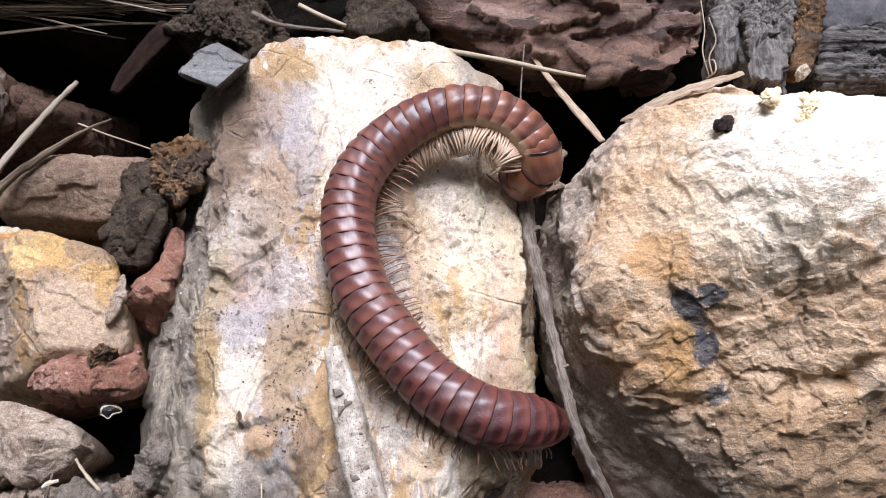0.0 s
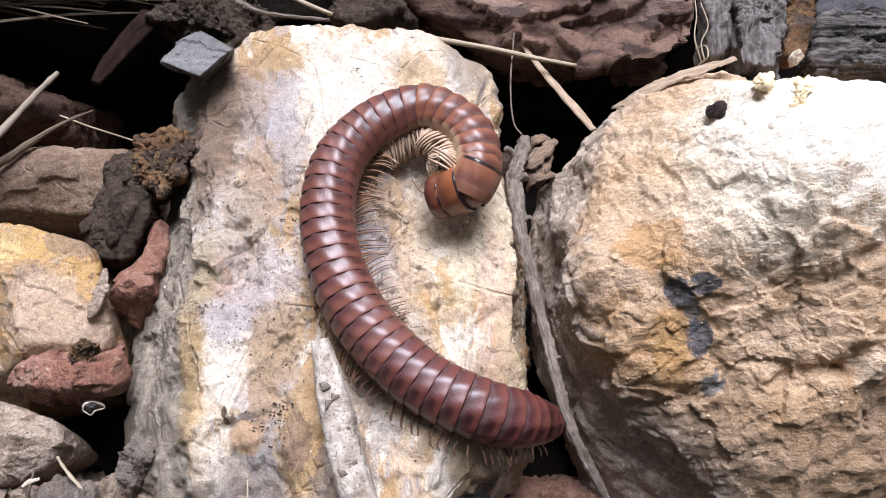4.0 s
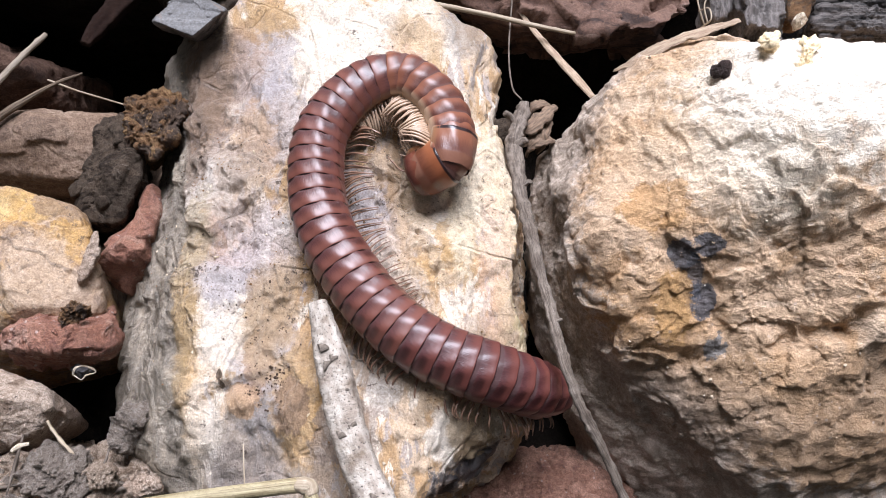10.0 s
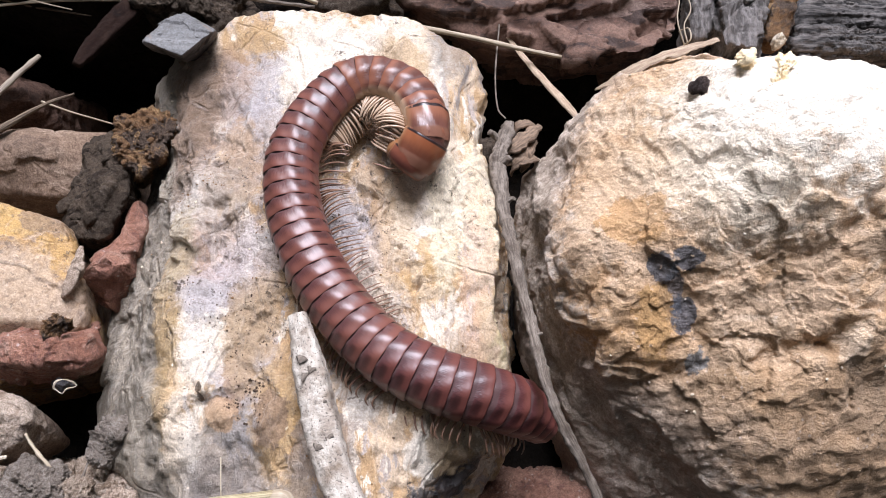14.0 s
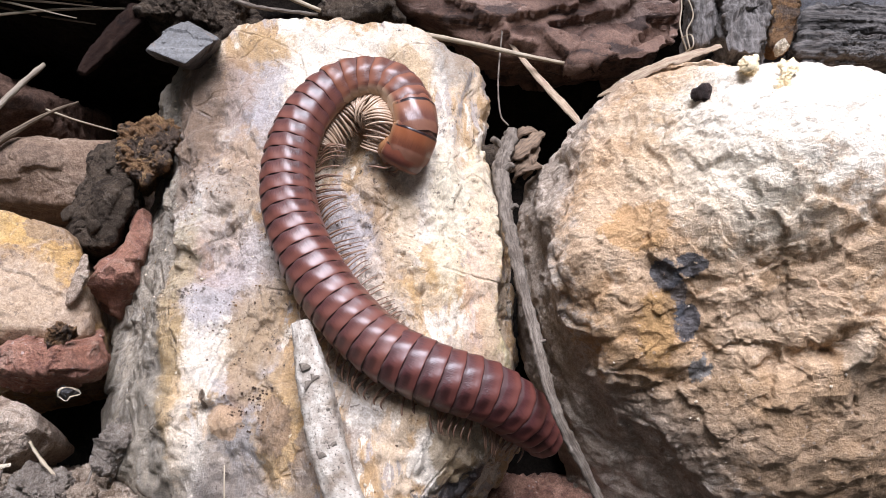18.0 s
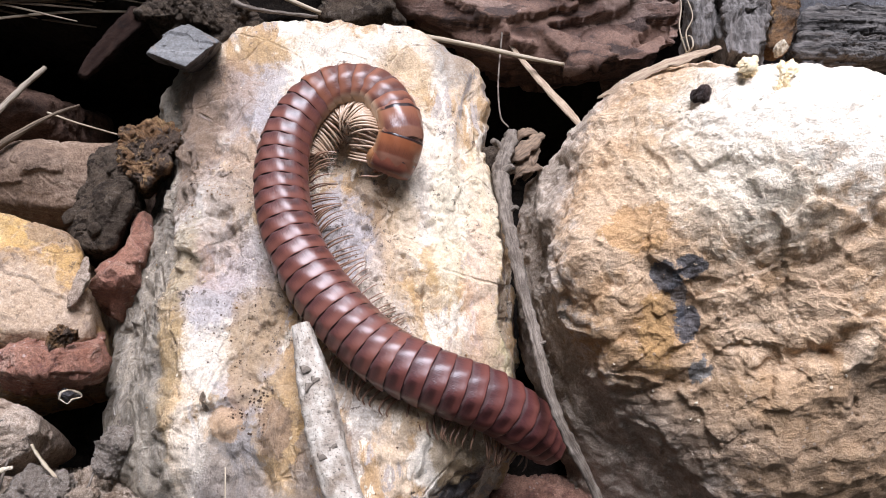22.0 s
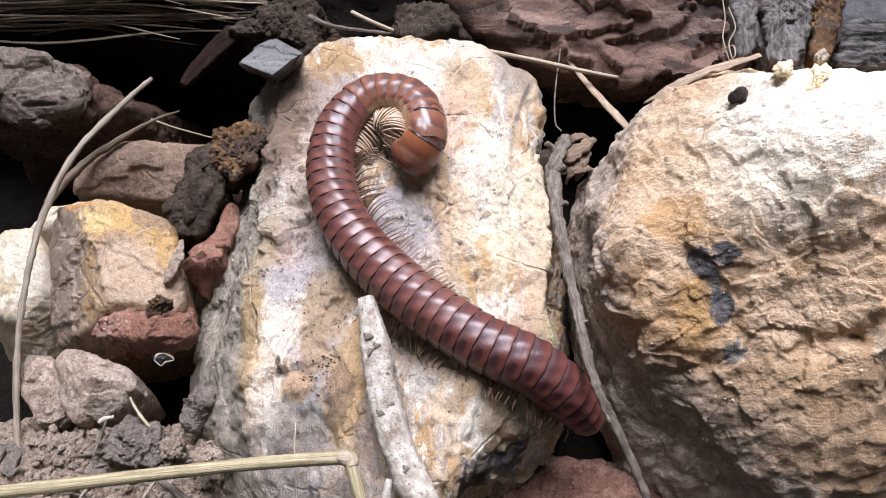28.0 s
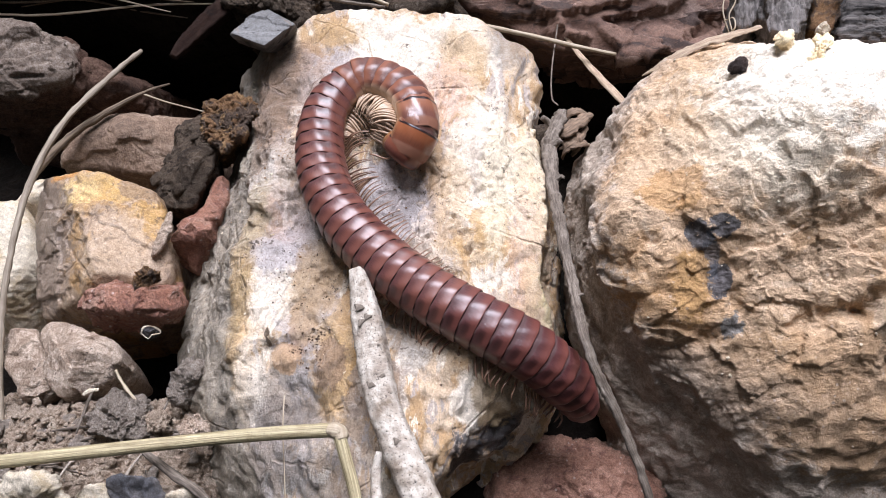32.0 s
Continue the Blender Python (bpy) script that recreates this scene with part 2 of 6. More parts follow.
def chipped(pos, count, tilt, jump, seed):
    """Broken facets: the surface split into cells, each tilted and set in or out a little."""
    r = np.random.RandomState(seed)
    spots = pos[r.choice(len(pos), count)]
    slopes, offs = r.normal(0, tilt, (count, 3)), r.normal(0, jump, count)
    wobble = np.stack([fbm(pos * 0.22 + 31 * k, 3, seed + k) for k in range(3)], 1)
    warped = (pos + 1.3 * wobble).astype(np.float32)
    sp = spots.astype(np.float32)
    best = np.empty(len(pos), dtype=np.int64)
    for a in range(0, len(pos), 20000):
        w = warped[a : a + 20000]
        best[a : a + 20000] = ((sp**2).sum(1)[None] - 2 * w @ sp.T).argmin(1)
    return np.clip(offs[best] + ((pos - spots[best]) * slopes[best]).sum(1), -2.5 * jump, 2.5 * jump)


def worn(pos, faces, times):
    """Edges rounded by wear: each point drawn to the middle of its neighbours, a few times."""
    links = np.vstack([faces[:, [0, 1]], faces[:, [1, 2]], faces[:, [2, 0]]])
    count = np.bincount(links[:, 0], minlength=len(pos))[:, None]
    for _ in range(times):
        mean = np.stack([np.bincount(links[:, 0], pos[links[:, 1], k], len(pos)) for k in range(3)], 1) / count
        pos = pos * 0.4 + mean * 0.6
    return pos


def normals_of(pos, faces):
    a, b, c = pos[faces[:, 0]], pos[faces[:, 1]], pos[faces[:, 2]]
    fn = np.cross(b - a, c - a)
    out = np.stack([sum(np.bincount(faces[:, j], fn[:, k], len(pos)) for j in range(3)) for k in range(3)], 1)
    return out / (np.linalg.norm(out, axis=1)[:, None] + 1e-12)


def stone_shape(corners, level=6, hard=14.0, rough=1.0, grain=0.12, ridges=0.0, ridge_scale=(0.1, 0.1, 0.1), steps=0.0, step_scale=0.09, lumps=(), seams=(), chips=(), seed=1, fine=0.25, octaves=5, edges=0, proud=None):
    """A rounded convex body over the corners with fractal relief, ridges, small flaked steps, lumps and seams, in millimetres."""
    corners = np.array(corners, float)
    centre = corners.mean(0)
    n, h = hull_planes(corners, centre, 0.9995 if edges else 0.965)
    dirs, faces = sphere_of(level)
    q = np.maximum(dirs @ n.T / h, 0)
    if edges:
        # a hewn body: flat faces to the corners, the edges worn round
        pos = worn(centre + dirs / q.max(1)[:, None], faces, edges)
        out = normals_of(pos, faces)
    else:
        r = (q**hard).sum(1) ** (-1 / hard)
        pos = centre + dirs * r[:, None]
        out = ((q ** (hard - 1)) / h) @ n
        out /= np.linalg.norm(out, axis=1)[:, None]
    disp = rough * fbm(pos * grain, octaves, seed) + fine * fbm(pos * grain * 7, 4, seed + 5, 0.6)
    if ridges:
        disp += ridges * (0.5 - np.abs(fbm(pos * np.array(ridge_scale), 4, seed + 40)))
    if steps:
        s = fbm(pos * step_scale, 5, seed + 80) + 0.06 * fbm(pos * 0.6, 3, seed + 81)
        for level_at in (-0.5, -0.1, 0.3):
            disp += steps * (np.clip((s - level_at) / 0.05, 0, 1) - 0.5)
    if len(lumps):
        disp += lumps_of(pos, lumps)
    if proud:
        c, size, high = proud
        inside = 1.0 - np.linalg.norm((pos - np.array(c)) / np.array(size), axis=1) + 0.05 * fbm(pos * 0.15, 4, seed + 60)
        disp += high * (np.clip(inside / 0.05, -1, 1) * 0.5)
    for layer, (count, tilt, jump) in enumerate(chips):
        disp += chipped(pos, count, tilt, jump, seed + 300 + layer)
    for a, b, width, depth in seams:
        a, b = np.array(a, float), np.array(b, float)
        ab = b - a
        wob = 1.6 * fbm(pos * 0.25, 3, seed + 9)[:, None] * np.array([1.0, 1.0, 1.0])
        u = np.clip(((pos + wob - a) @ ab) / (ab @ ab), 0, 1)
        d = np.linalg.norm(pos + wob - a - u[:, None] * ab, axis=1)
        disp -= depth * np.exp(-((d / width) ** 2))
    return pos + out * disp[:, None], faces, centre


def stone(name, corners, material, label, category="stone", group="", at=None, **how):
    v, f, centre = stone_shape(corners, **how)
    base = np.array(at) if at else np.array([centre[0], centre[1], v[:, 2].min()])
    ob = new(name, mesh_from(name, (v - base) * MM, f, material))
    ob.location = base * MM
    return tagged(ob, label, category, group)


def local(ob, p):
    """A place in millimetres of the world in the millimetres of a thing."""
    return tuple(p[k] - ob.location[k] / MM for k in range(3))


def course(points, n):
    """A smooth curve through points, n steps between two."""
    p = np.array(points, float)
    q = np.vstack([2 * p[0] - p[1], p, 2 * p[-1] - p[-2]])
    out = []
    for i in range(len(p) - 1):
        a, b, c, d = q[i : i + 4]
        for u in np.arange(n) / n:
            out.append(0.5 * (2 * b + (c - a) * u + (2 * a - 5 * b + 4 * c - d) * u * u + (3 * b - a - 3 * c + d) * u**3))
    return np.vstack([out, p[-1]])


def tube_shape(points, radii, sides=10, n=8, flat=1.0, rough=0.0, furrows=0.0, seed=3, up=(0, 0, 1)):
    """A tapered stem along a smooth curve, closed at both ends; flat < 1 presses it into a blade."""
    line = course(points, n)
    rad = np.interp(np.linspace(0, 1, len(line)), np.linspace(0, 1, len(radii)), radii)
    tang = np.gradient(line, axis=0)
    tang /= np.linalg.norm(tang, axis=1)[:, None]
    side = np.cross(tang, np.array(up, float))
    side /= np.linalg.norm(side, axis=1)[:, None] + 1e-9
    top = np.cross(side, tang)
    ang = np.linspace(0, 2 * math.pi, sides, endpoint=False) - math.pi / 2
    rings = []
    for k in range(len(line)):
        ca, sa = np.cos(ang)[:, None], np.sin(ang)[:, None] * flat
        rings.append(line[k] + rad[k] * (ca * side[k] + sa * top[k]))
    v = np.vstack(rings)
    if rough or furrows:
        outw = v - np.repeat(line, sides, axis=0)
        amount = rough * fbm(v @ np.array([[0.6, 0.64, 0.48], [-0.8, 0.48, 0.36], [0.0, -0.6, 0.8]]) * 0.9, 5, seed, 0.6)
        if furrows:
            amount = amount + furrows * np.tile(value_noise(np.c_[ang * 2.2, 0 * ang, 0 * ang], seed), len(line))
        v = v + outw * amount[:, None]
    m = len(line)
    f = []
    for k in range(m - 1):
        for j in range(sides):
            a, b = k * sides + j, k * sides + (j + 1) % sides
            f.append((a, b, b + sides, a + sides))
    v = np.vstack([v, line[0], line[-1]])
    for j in range(sides):
        f.append((len(v) - 2, (j + 1) % sides, j, j))
        f.append((len(v) - 1, (m - 1) * sides + j, (m - 1) * sides + (j + 1) % sides, (m - 1) * sides + (j + 1) % sides))
    run = np.r_[0, np.cumsum(np.linalg.norm(np.diff(line, axis=0), axis=1))]
    uv = np.c_[np.tile(ang * rad.mean(), m), np.repeat(run, sides)]
    return v, f, np.vstack([uv, (0, 0), (0, run[-1])])


def poly_mesh(name, v, f, material, smooth=True, uv=None):
    """A mesh from vertices and faces; uv: millimetres around and along a stem, a row for each vertex."""
    me = bpy.data.meshes.new(name)
    me.from_pydata([tuple(x) for x in v], [], [tuple(dict.fromkeys(q)) for q in f])
    me.polygons.foreach_set("use_smooth", [smooth] * len(me.polygons))
    me.materials.append(material)
    if uv is not None:
        index = np.empty(len(me.loops), dtype=np.int32)
        me.loops.foreach_get("vertex_index", index)
        me.uv_layers.new(name="along").data.foreach_set("uv", uv[index].astype(np.float32).ravel())
    me.update()
    return me


def stem(name, points, radii, material, label, category="stem", group="", parent=None, **how):
    v, f, uv = tube_shape(points, radii, **how)
    if parent is None:
        base = np.array([v[:, 0].mean(), v[:, 1].mean(), v[:, 2].min()])
    else:
        base = np.array(parent.location) / MM
    ob = new(name, poly_mesh(name, (v - base) * MM, f, material, uv=uv))
    if parent is None:
        ob.location = base * MM
        return tagged(ob, label, category, group)
    ob.parent = parent
    return tagged(ob, label)


# ---- stone and plant materials ----
WHITE, LILAC, GREYED, OCHRE, BROWN, PINK, BLACK = (0.76, 0.67, 0.555), (0.40, 0.36, 0.355), (0.24, 0.215, 0.195), (0.46, 0.285, 0.115), (0.29, 0.185, 0.12), (0.62, 0.41, 0.31), (0.03, 0.03, 0.035)
TALL_BASE, BOULDER_BASE = (-17.0, 68.0, -4.0), (60.0, 75.0, -4.0)


def stains_light_from(base, rows, deep=1.0):
    return [(tuple(p[k] - base[k] for k in range(3)), (size[0], size[1], size[2] * deep), colour, amount) for p, size, colour, amount in rows]


TALL_STAINS_SHADE = [
    ((-3.0, 81.0, 43.5), (9, 11, 9), (0.40, 0.285, 0.19), 0.6), ((-8.0, 72.0, 42.0), (6, 7, 7), (0.50, 0.40, 0.33), 0.7), ((-36.0, 100.0, 46.5), (6, 9, 7), (0.34, 0.285, 0.25), 0.6), ((-24.0, 92.0, 47.0), (4, 9, 7), (0.38, 0.25, 0.13), 0.7), ((11.0, 82.0, 43.0), (3.5, 16, 9), (0.74, 0.62, 0.44), 0.7), ((12.5, 62.0, 38.0), (2.5, 8, 8), (0.42, 0.36, 0.20), 0.7),
    ((-16.7, 108.9, 55.0), (11, 14, 12), WHITE, 0.85), ((2.0, 85.3, 46.1), (6, 18, 10), WHITE, 0.8), ((-3.8, 114.6, 56.6), (10, 10, 10), WHITE, 0.6), ((-33.7, 61.6, 37.3), (4, 7, 8), WHITE, 0.7), ((-29.6, 56.9, 35.9), (5, 6, 8), WHITE, 0.75),
    ((1.8, 45.0, 32.6), (2.4, 5.5, 4), WHITE, 0.95), ((-31.4, 66.2, 38.6), (3.5, 6, 6), LILAC, 0.7), ((-29.4, 107.3, 52.5), (6, 12, 9), LILAC, 0.8), ((-26.9, 94.1, 48.7), (6, 9, 8), LILAC, 0.7), ((-13.4, 77.3, 43.8), (6, 8, 7), LILAC, 0.9), ((-23.2, 51.5, 34.3), (6, 8, 7), LILAC, 0.8),
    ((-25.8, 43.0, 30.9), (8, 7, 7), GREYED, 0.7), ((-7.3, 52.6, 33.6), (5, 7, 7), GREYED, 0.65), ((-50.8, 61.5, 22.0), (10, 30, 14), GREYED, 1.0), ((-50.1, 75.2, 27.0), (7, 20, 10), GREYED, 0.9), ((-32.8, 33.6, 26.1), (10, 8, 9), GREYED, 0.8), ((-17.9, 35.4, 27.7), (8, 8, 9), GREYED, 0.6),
    ((-29.2, 115.6, 56.9), (7, 5, 6), OCHRE, 0.8), ((-2.2, 109.2, 54.1), (5, 8, 7), OCHRE, 0.55), ((-36.4, 53.5, 33.9), (3, 16, 8), OCHRE, 0.55), ((4.1, 73.4, 42.7), (3.5, 5, 6), OCHRE, 0.75), ((1.6, 68.2, 41.2), (6, 3, 6), OCHRE, 0.6), ((-19.2, 48.9, 33.6), (3.5, 9, 7), OCHRE, 0.75), ((-36.7, 41.4, 29.4), (4, 8, 8), OCHRE, 0.8),
    ((-35.4, 105.3, 48.9), (7, 10, 9), BROWN, 0.6), ((-27.3, 48.8, 36.4), (2.4, 2.4, 5), (0.46, 0.29, 0.16), 0.8), ((-30.4, 51.4, 37.0), (0.6, 0.8, 4), (0.10, 0.065, 0.04), 0.95), ((-25.4, 54.2, 35.1), (2.2, 5, 6), BROWN, 0.8), ((-4.9, 102.0, 51.0), (5, 8, 8), PINK, 0.6), ((10.1, 67.4, 40.9), (3, 16, 9), PINK, 0.4),
    ((8.0, 42.9, 25.5), (6, 3.5, 4), BLACK, 0.95), ((1.0, 38.8, 23.8), (4, 3, 4), BLACK, 0.85), ((6.0, 46.0, 32.0), (4, 5, 4), (0.42, 0.30, 0.17), 0.7), ((-42.1, 120.7, 44.0), (5, 14, 9), BROWN, 0.8), ((-31.0, 67.1, 39.8), (7, 5, 6), LILAC, 0.6), ((6.3, 118.1, 46.0), (4, 9, 9), GREYED, 0.6),
    ((-29.4, 89.5, 46.4), (4, 8, 6), (0.40, 0.26, 0.15), 0.7), ((-37.2, 93.3, 45.4), (4, 6, 6), BROWN, 0.6), ((-37.9, 82.0, 42.2), (4, 7, 6), WHITE, 0.8), ((-30.1, 73.9, 41.8), (6, 6, 6), (0.44, 0.33, 0.29), 0.6), ((-7.6, 64.9, 40.2), (7, 5, 6), (0.55, 0.46, 0.37), 0.7), ((7.5, 54.6, 36.2), (6, 8, 7), (0.42, 0.30, 0.20), 0.6), ((0.5, 51.0, 33.2), (6, 5, 6), (0.38, 0.28, 0.18), 0.7),
    ((-35.9, 84.1, 43.8), (6, 9, 7), (0.36, 0.31, 0.28), 0.6), ((-40.4, 90.8, 44.7), (4, 9, 7), BROWN, 0.5), ((-25.8, 72.4, 41.4), (5, 7, 6), (0.42, 0.37, 0.36), 0.6), ((5.1, 80.9, 44.9), (3, 14, 8), (0.70, 0.60, 0.44), 0.8), ((-2.6, 77.5, 43.9), (3, 10, 7), (0.52, 0.36, 0.20), 0.5), ((-24.2, 59.0, 36.5), (4, 8, 6), (0.44, 0.32, 0.20), 0.6), ((-33.0, 45.4, 31.6), (3, 6, 6), WHITE, 0.65),
    # left flank and upper left end darkened, their shade put into the colour
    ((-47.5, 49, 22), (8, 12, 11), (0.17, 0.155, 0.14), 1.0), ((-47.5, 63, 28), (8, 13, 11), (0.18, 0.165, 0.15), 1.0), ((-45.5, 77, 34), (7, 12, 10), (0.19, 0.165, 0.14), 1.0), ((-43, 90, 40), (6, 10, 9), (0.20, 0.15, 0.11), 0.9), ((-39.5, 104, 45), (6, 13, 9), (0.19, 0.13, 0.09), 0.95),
    ((-38, 60, 38), (3.6, 11, 7), (0.33, 0.22, 0.10), 0.85), ((-38.5, 48, 33), (3.4, 10, 7), (0.31, 0.22, 0.12), 0.85), ((-37, 74, 41), (3, 8, 6), (0.34, 0.27, 0.17), 0.7), ((-27, 40, 32), (6, 4, 6), (0.24, 0.20, 0.17), 0.7), ((-24, 62, 40), (4, 7, 5), (0.33, 0.23, 0.14), 0.7), ((-30, 82, 45), (4, 8, 5), (0.36, 0.29, 0.23), 0.6), ((-12, 44, 34), (5, 5, 6), (0.27, 0.21, 0.17), 0.7), ((-4, 56, 38), (5, 6, 6), (0.36, 0.26, 0.17), 0.6), ((-20, 48, 35.5), (2.6, 4, 4), (0.20, 0.13, 0.09), 0.7),
]
BOULDER_STAINS_LIGHT = [
    # grey flank; its foot greyed as well, standing in for the shade there
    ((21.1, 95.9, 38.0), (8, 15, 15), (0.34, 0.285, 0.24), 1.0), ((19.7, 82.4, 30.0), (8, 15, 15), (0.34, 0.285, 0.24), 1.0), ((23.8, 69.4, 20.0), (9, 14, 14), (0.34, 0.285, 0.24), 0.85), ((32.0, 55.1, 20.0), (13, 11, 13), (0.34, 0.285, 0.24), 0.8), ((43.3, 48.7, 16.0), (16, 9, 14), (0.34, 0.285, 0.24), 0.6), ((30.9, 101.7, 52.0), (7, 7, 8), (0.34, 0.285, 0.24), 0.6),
    
    # glare painted white on the top, shade painted brown on the lower face
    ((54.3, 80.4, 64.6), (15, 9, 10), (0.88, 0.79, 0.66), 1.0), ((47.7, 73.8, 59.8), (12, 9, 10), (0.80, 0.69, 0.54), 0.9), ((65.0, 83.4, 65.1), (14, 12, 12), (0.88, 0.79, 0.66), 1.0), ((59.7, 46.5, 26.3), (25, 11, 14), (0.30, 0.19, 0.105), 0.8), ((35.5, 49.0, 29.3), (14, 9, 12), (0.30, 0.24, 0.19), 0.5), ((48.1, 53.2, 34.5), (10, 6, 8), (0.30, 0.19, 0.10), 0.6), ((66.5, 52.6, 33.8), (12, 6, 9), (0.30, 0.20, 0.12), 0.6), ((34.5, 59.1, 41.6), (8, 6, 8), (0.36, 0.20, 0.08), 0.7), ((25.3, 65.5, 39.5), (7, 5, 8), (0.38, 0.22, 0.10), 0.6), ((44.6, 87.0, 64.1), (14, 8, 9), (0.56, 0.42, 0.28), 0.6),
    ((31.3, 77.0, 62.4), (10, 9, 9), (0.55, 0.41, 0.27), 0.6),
    # more of the glare whitened into the top
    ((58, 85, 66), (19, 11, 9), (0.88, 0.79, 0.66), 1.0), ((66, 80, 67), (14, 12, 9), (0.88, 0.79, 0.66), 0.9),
    ((36.0, 64.5, 49.6), (2.0, 2.2, 3.0), (0.085, 0.088, 0.10), 0.9), ((39.3, 65.0, 51.3), (2.8, 1.7, 2.2), (0.085, 0.088, 0.10), 0.9), ((37.4, 62.0, 46.2), (1.8, 3.0, 3.2), (0.10, 0.10, 0.11), 0.8), ((39.0, 60.0, 44.0), (2.6, 2.5, 3.2), (0.075, 0.078, 0.09), 0.9), ((41.3, 55.6, 38.6), (2.4, 2.2, 2.8), (0.14, 0.145, 0.145), 0.85), ((32.0, 70.0, 54.0), (5, 4, 5), (0.42, 0.23, 0.085), 0.7), ((35.0, 59.5, 43.5), (3, 5, 6), (0.42, 0.24, 0.09), 0.75), ((46.0, 69.5, 55.5), (7, 2.5, 3.5), (0.44, 0.25, 0.11), 0.6),
]
# the flank tone mixes its own grey-brown with painted shade
M_TALL = rock_material("cream_ochre_stone", (0.60, 0.455, 0.315), (0.46, 0.30, 0.16), (0.42, 0.35, 0.305), stains_light_from(TALL_BASE, TALL_STAINS_SHADE, 1.6), grain=1.0, rough=0.34, bump=0.6, pits=0.5, grit=0.45, cracks=0.22, stretch=(1.9, 0.5, 1.2), alt_at=(0.46, 0.52), third_at=(0.53, 0.59),
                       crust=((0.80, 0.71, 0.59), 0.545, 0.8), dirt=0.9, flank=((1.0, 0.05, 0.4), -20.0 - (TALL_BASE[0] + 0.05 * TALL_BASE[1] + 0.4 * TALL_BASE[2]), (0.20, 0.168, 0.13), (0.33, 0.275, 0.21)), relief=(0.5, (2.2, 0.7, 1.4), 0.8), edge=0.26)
# outside this face: the flank's own grey, raised in colour for fill light
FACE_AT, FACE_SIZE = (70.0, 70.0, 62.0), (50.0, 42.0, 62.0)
M_BOULDER = rock_material("tan_sandy_stone", (0.575, 0.40, 0.257), (0.48, 0.306, 0.17), (0.635, 0.475, 0.33), stains_light_from(BOULDER_BASE, BOULDER_STAINS_LIGHT), grain=0.9, rough=0.9, bump=0.64, pits=0.15, flecks=0.15, grit=0.42, edge=0.5,
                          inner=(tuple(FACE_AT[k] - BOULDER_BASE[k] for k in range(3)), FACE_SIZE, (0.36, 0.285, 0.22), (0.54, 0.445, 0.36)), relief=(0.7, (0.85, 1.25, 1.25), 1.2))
M_RED = rock_material("red_brown_stone", (0.098, 0.05, 0.033), (0.15, 0.082, 0.055), (0.048, 0.025, 0.017), grain=0.6, rough=0.75, bump=0.4, pits=0.15, grit=0.6, stretch=(0.5, 1.2, 2.2), alt_at=(0.46, 0.54), third_at=(0.52, 0.58), crust=((0.24, 0.16, 0.125), 0.57, 0.6))
M_SAND = rock_material("tan_sand_grain", (0.62, 0.45, 0.29), (0.70, 0.54, 0.37), (0.52, 0.35, 0.20), grain=2.0, rough=0.95, bump=0.5, pits=0.1)
M_SHARD = rock_material("brick_red_shard", (0.26, 0.115, 0.075), (0.38, 0.20, 0.14), (0.16, 0.068, 0.05), grain=1.6, rough=0.5, bump=0.6, pits=0.3, flecks=0.3, dirt=0.5, crust=((0.46, 0.30, 0.23), 0.58, 0.6))
M_LOWRED = rock_material("dull_brick_red_stone", (0.25, 0.125, 0.083), (0.34, 0.19, 0.135), (0.165, 0.075, 0.054), grain=1.2, rough=0.8, bump=0.7, pits=0.3, flecks=0.2, dirt=0.4)
M_BROWN = rock_material("dull_brown_stone", (0.225, 0.15, 0.10), (0.16, 0.105, 0.07), (0.29, 0.21, 0.15), grain=0.9, rough=0.7, bump=0.5, pits=0.4, stretch=(0.6, 1.4, 1.4), cracks=0.4)
OCHRE_BASE = (-70.0, 78.0, 2.0)
# yellower on top, paler in front, grey-brown on the left side
OCHRE_TINTS = [((-66, 80.5, 42.5), (8, 3.5, 5), (0.55, 0.35, 0.12), 0.65), ((-72, 79, 42), (5, 2.5, 4), (0.62, 0.44, 0.20), 0.8), ((-57, 77, 37.5), (5, 5, 5), (0.52, 0.32, 0.12), 0.8), ((-62, 69, 37), (6, 8, 6), (0.48, 0.36, 0.255), 0.85), ((-79, 73, 34), (8, 15, 12), (0.26, 0.20, 0.155), 0.95), ((-75, 84.5, 42.5), (6, 1.8, 3), (0.50, 0.24, 0.06), 0.85), ((-60, 82, 40), (5, 3, 4), (0.28, 0.19, 0.12), 0.8)]
# brown darkened for the recess's shade, slab top coloured paler as lit
M_BACK = rock_material("shaded_brown_back_stone", (0.085, 0.05, 0.036), (0.12, 0.074, 0.054), (0.05, 0.032, 0.025), grain=0.8, rough=0.8, bump=0.6, pits=0.4, stretch=(0.6, 1.2, 1.8), flank=((0.0, 0.25, -1.0), -40.0, (0.18, 0.145, 0.12), (0.26, 0.215, 0.18)))
M_OCHRE = rock_material("ochre_stone", (0.36, 0.26, 0.18), (0.40, 0.25, 0.12), (0.24, 0.17, 0.12), stains_light_from(OCHRE_BASE, OCHRE_TINTS), grain=1.0, rough=0.32, bump=0.45, pits=0.7, grit=0.7, alt_at=(0.46, 0.53), third_at=(0.53, 0.60), crust=((0.48, 0.36, 0.24), 0.58, 0.5), dirt=0.7, cracks=0.4)
M_FLAKE = rock_material("yellow_crumbly_flake", (0.80, 0.64, 0.40), (0.84, 0.73, 0.54), (0.74, 0.50, 0.21), grain=1.6, rough=0.75, bump=0.4, pits=0.0, grit=0.2)
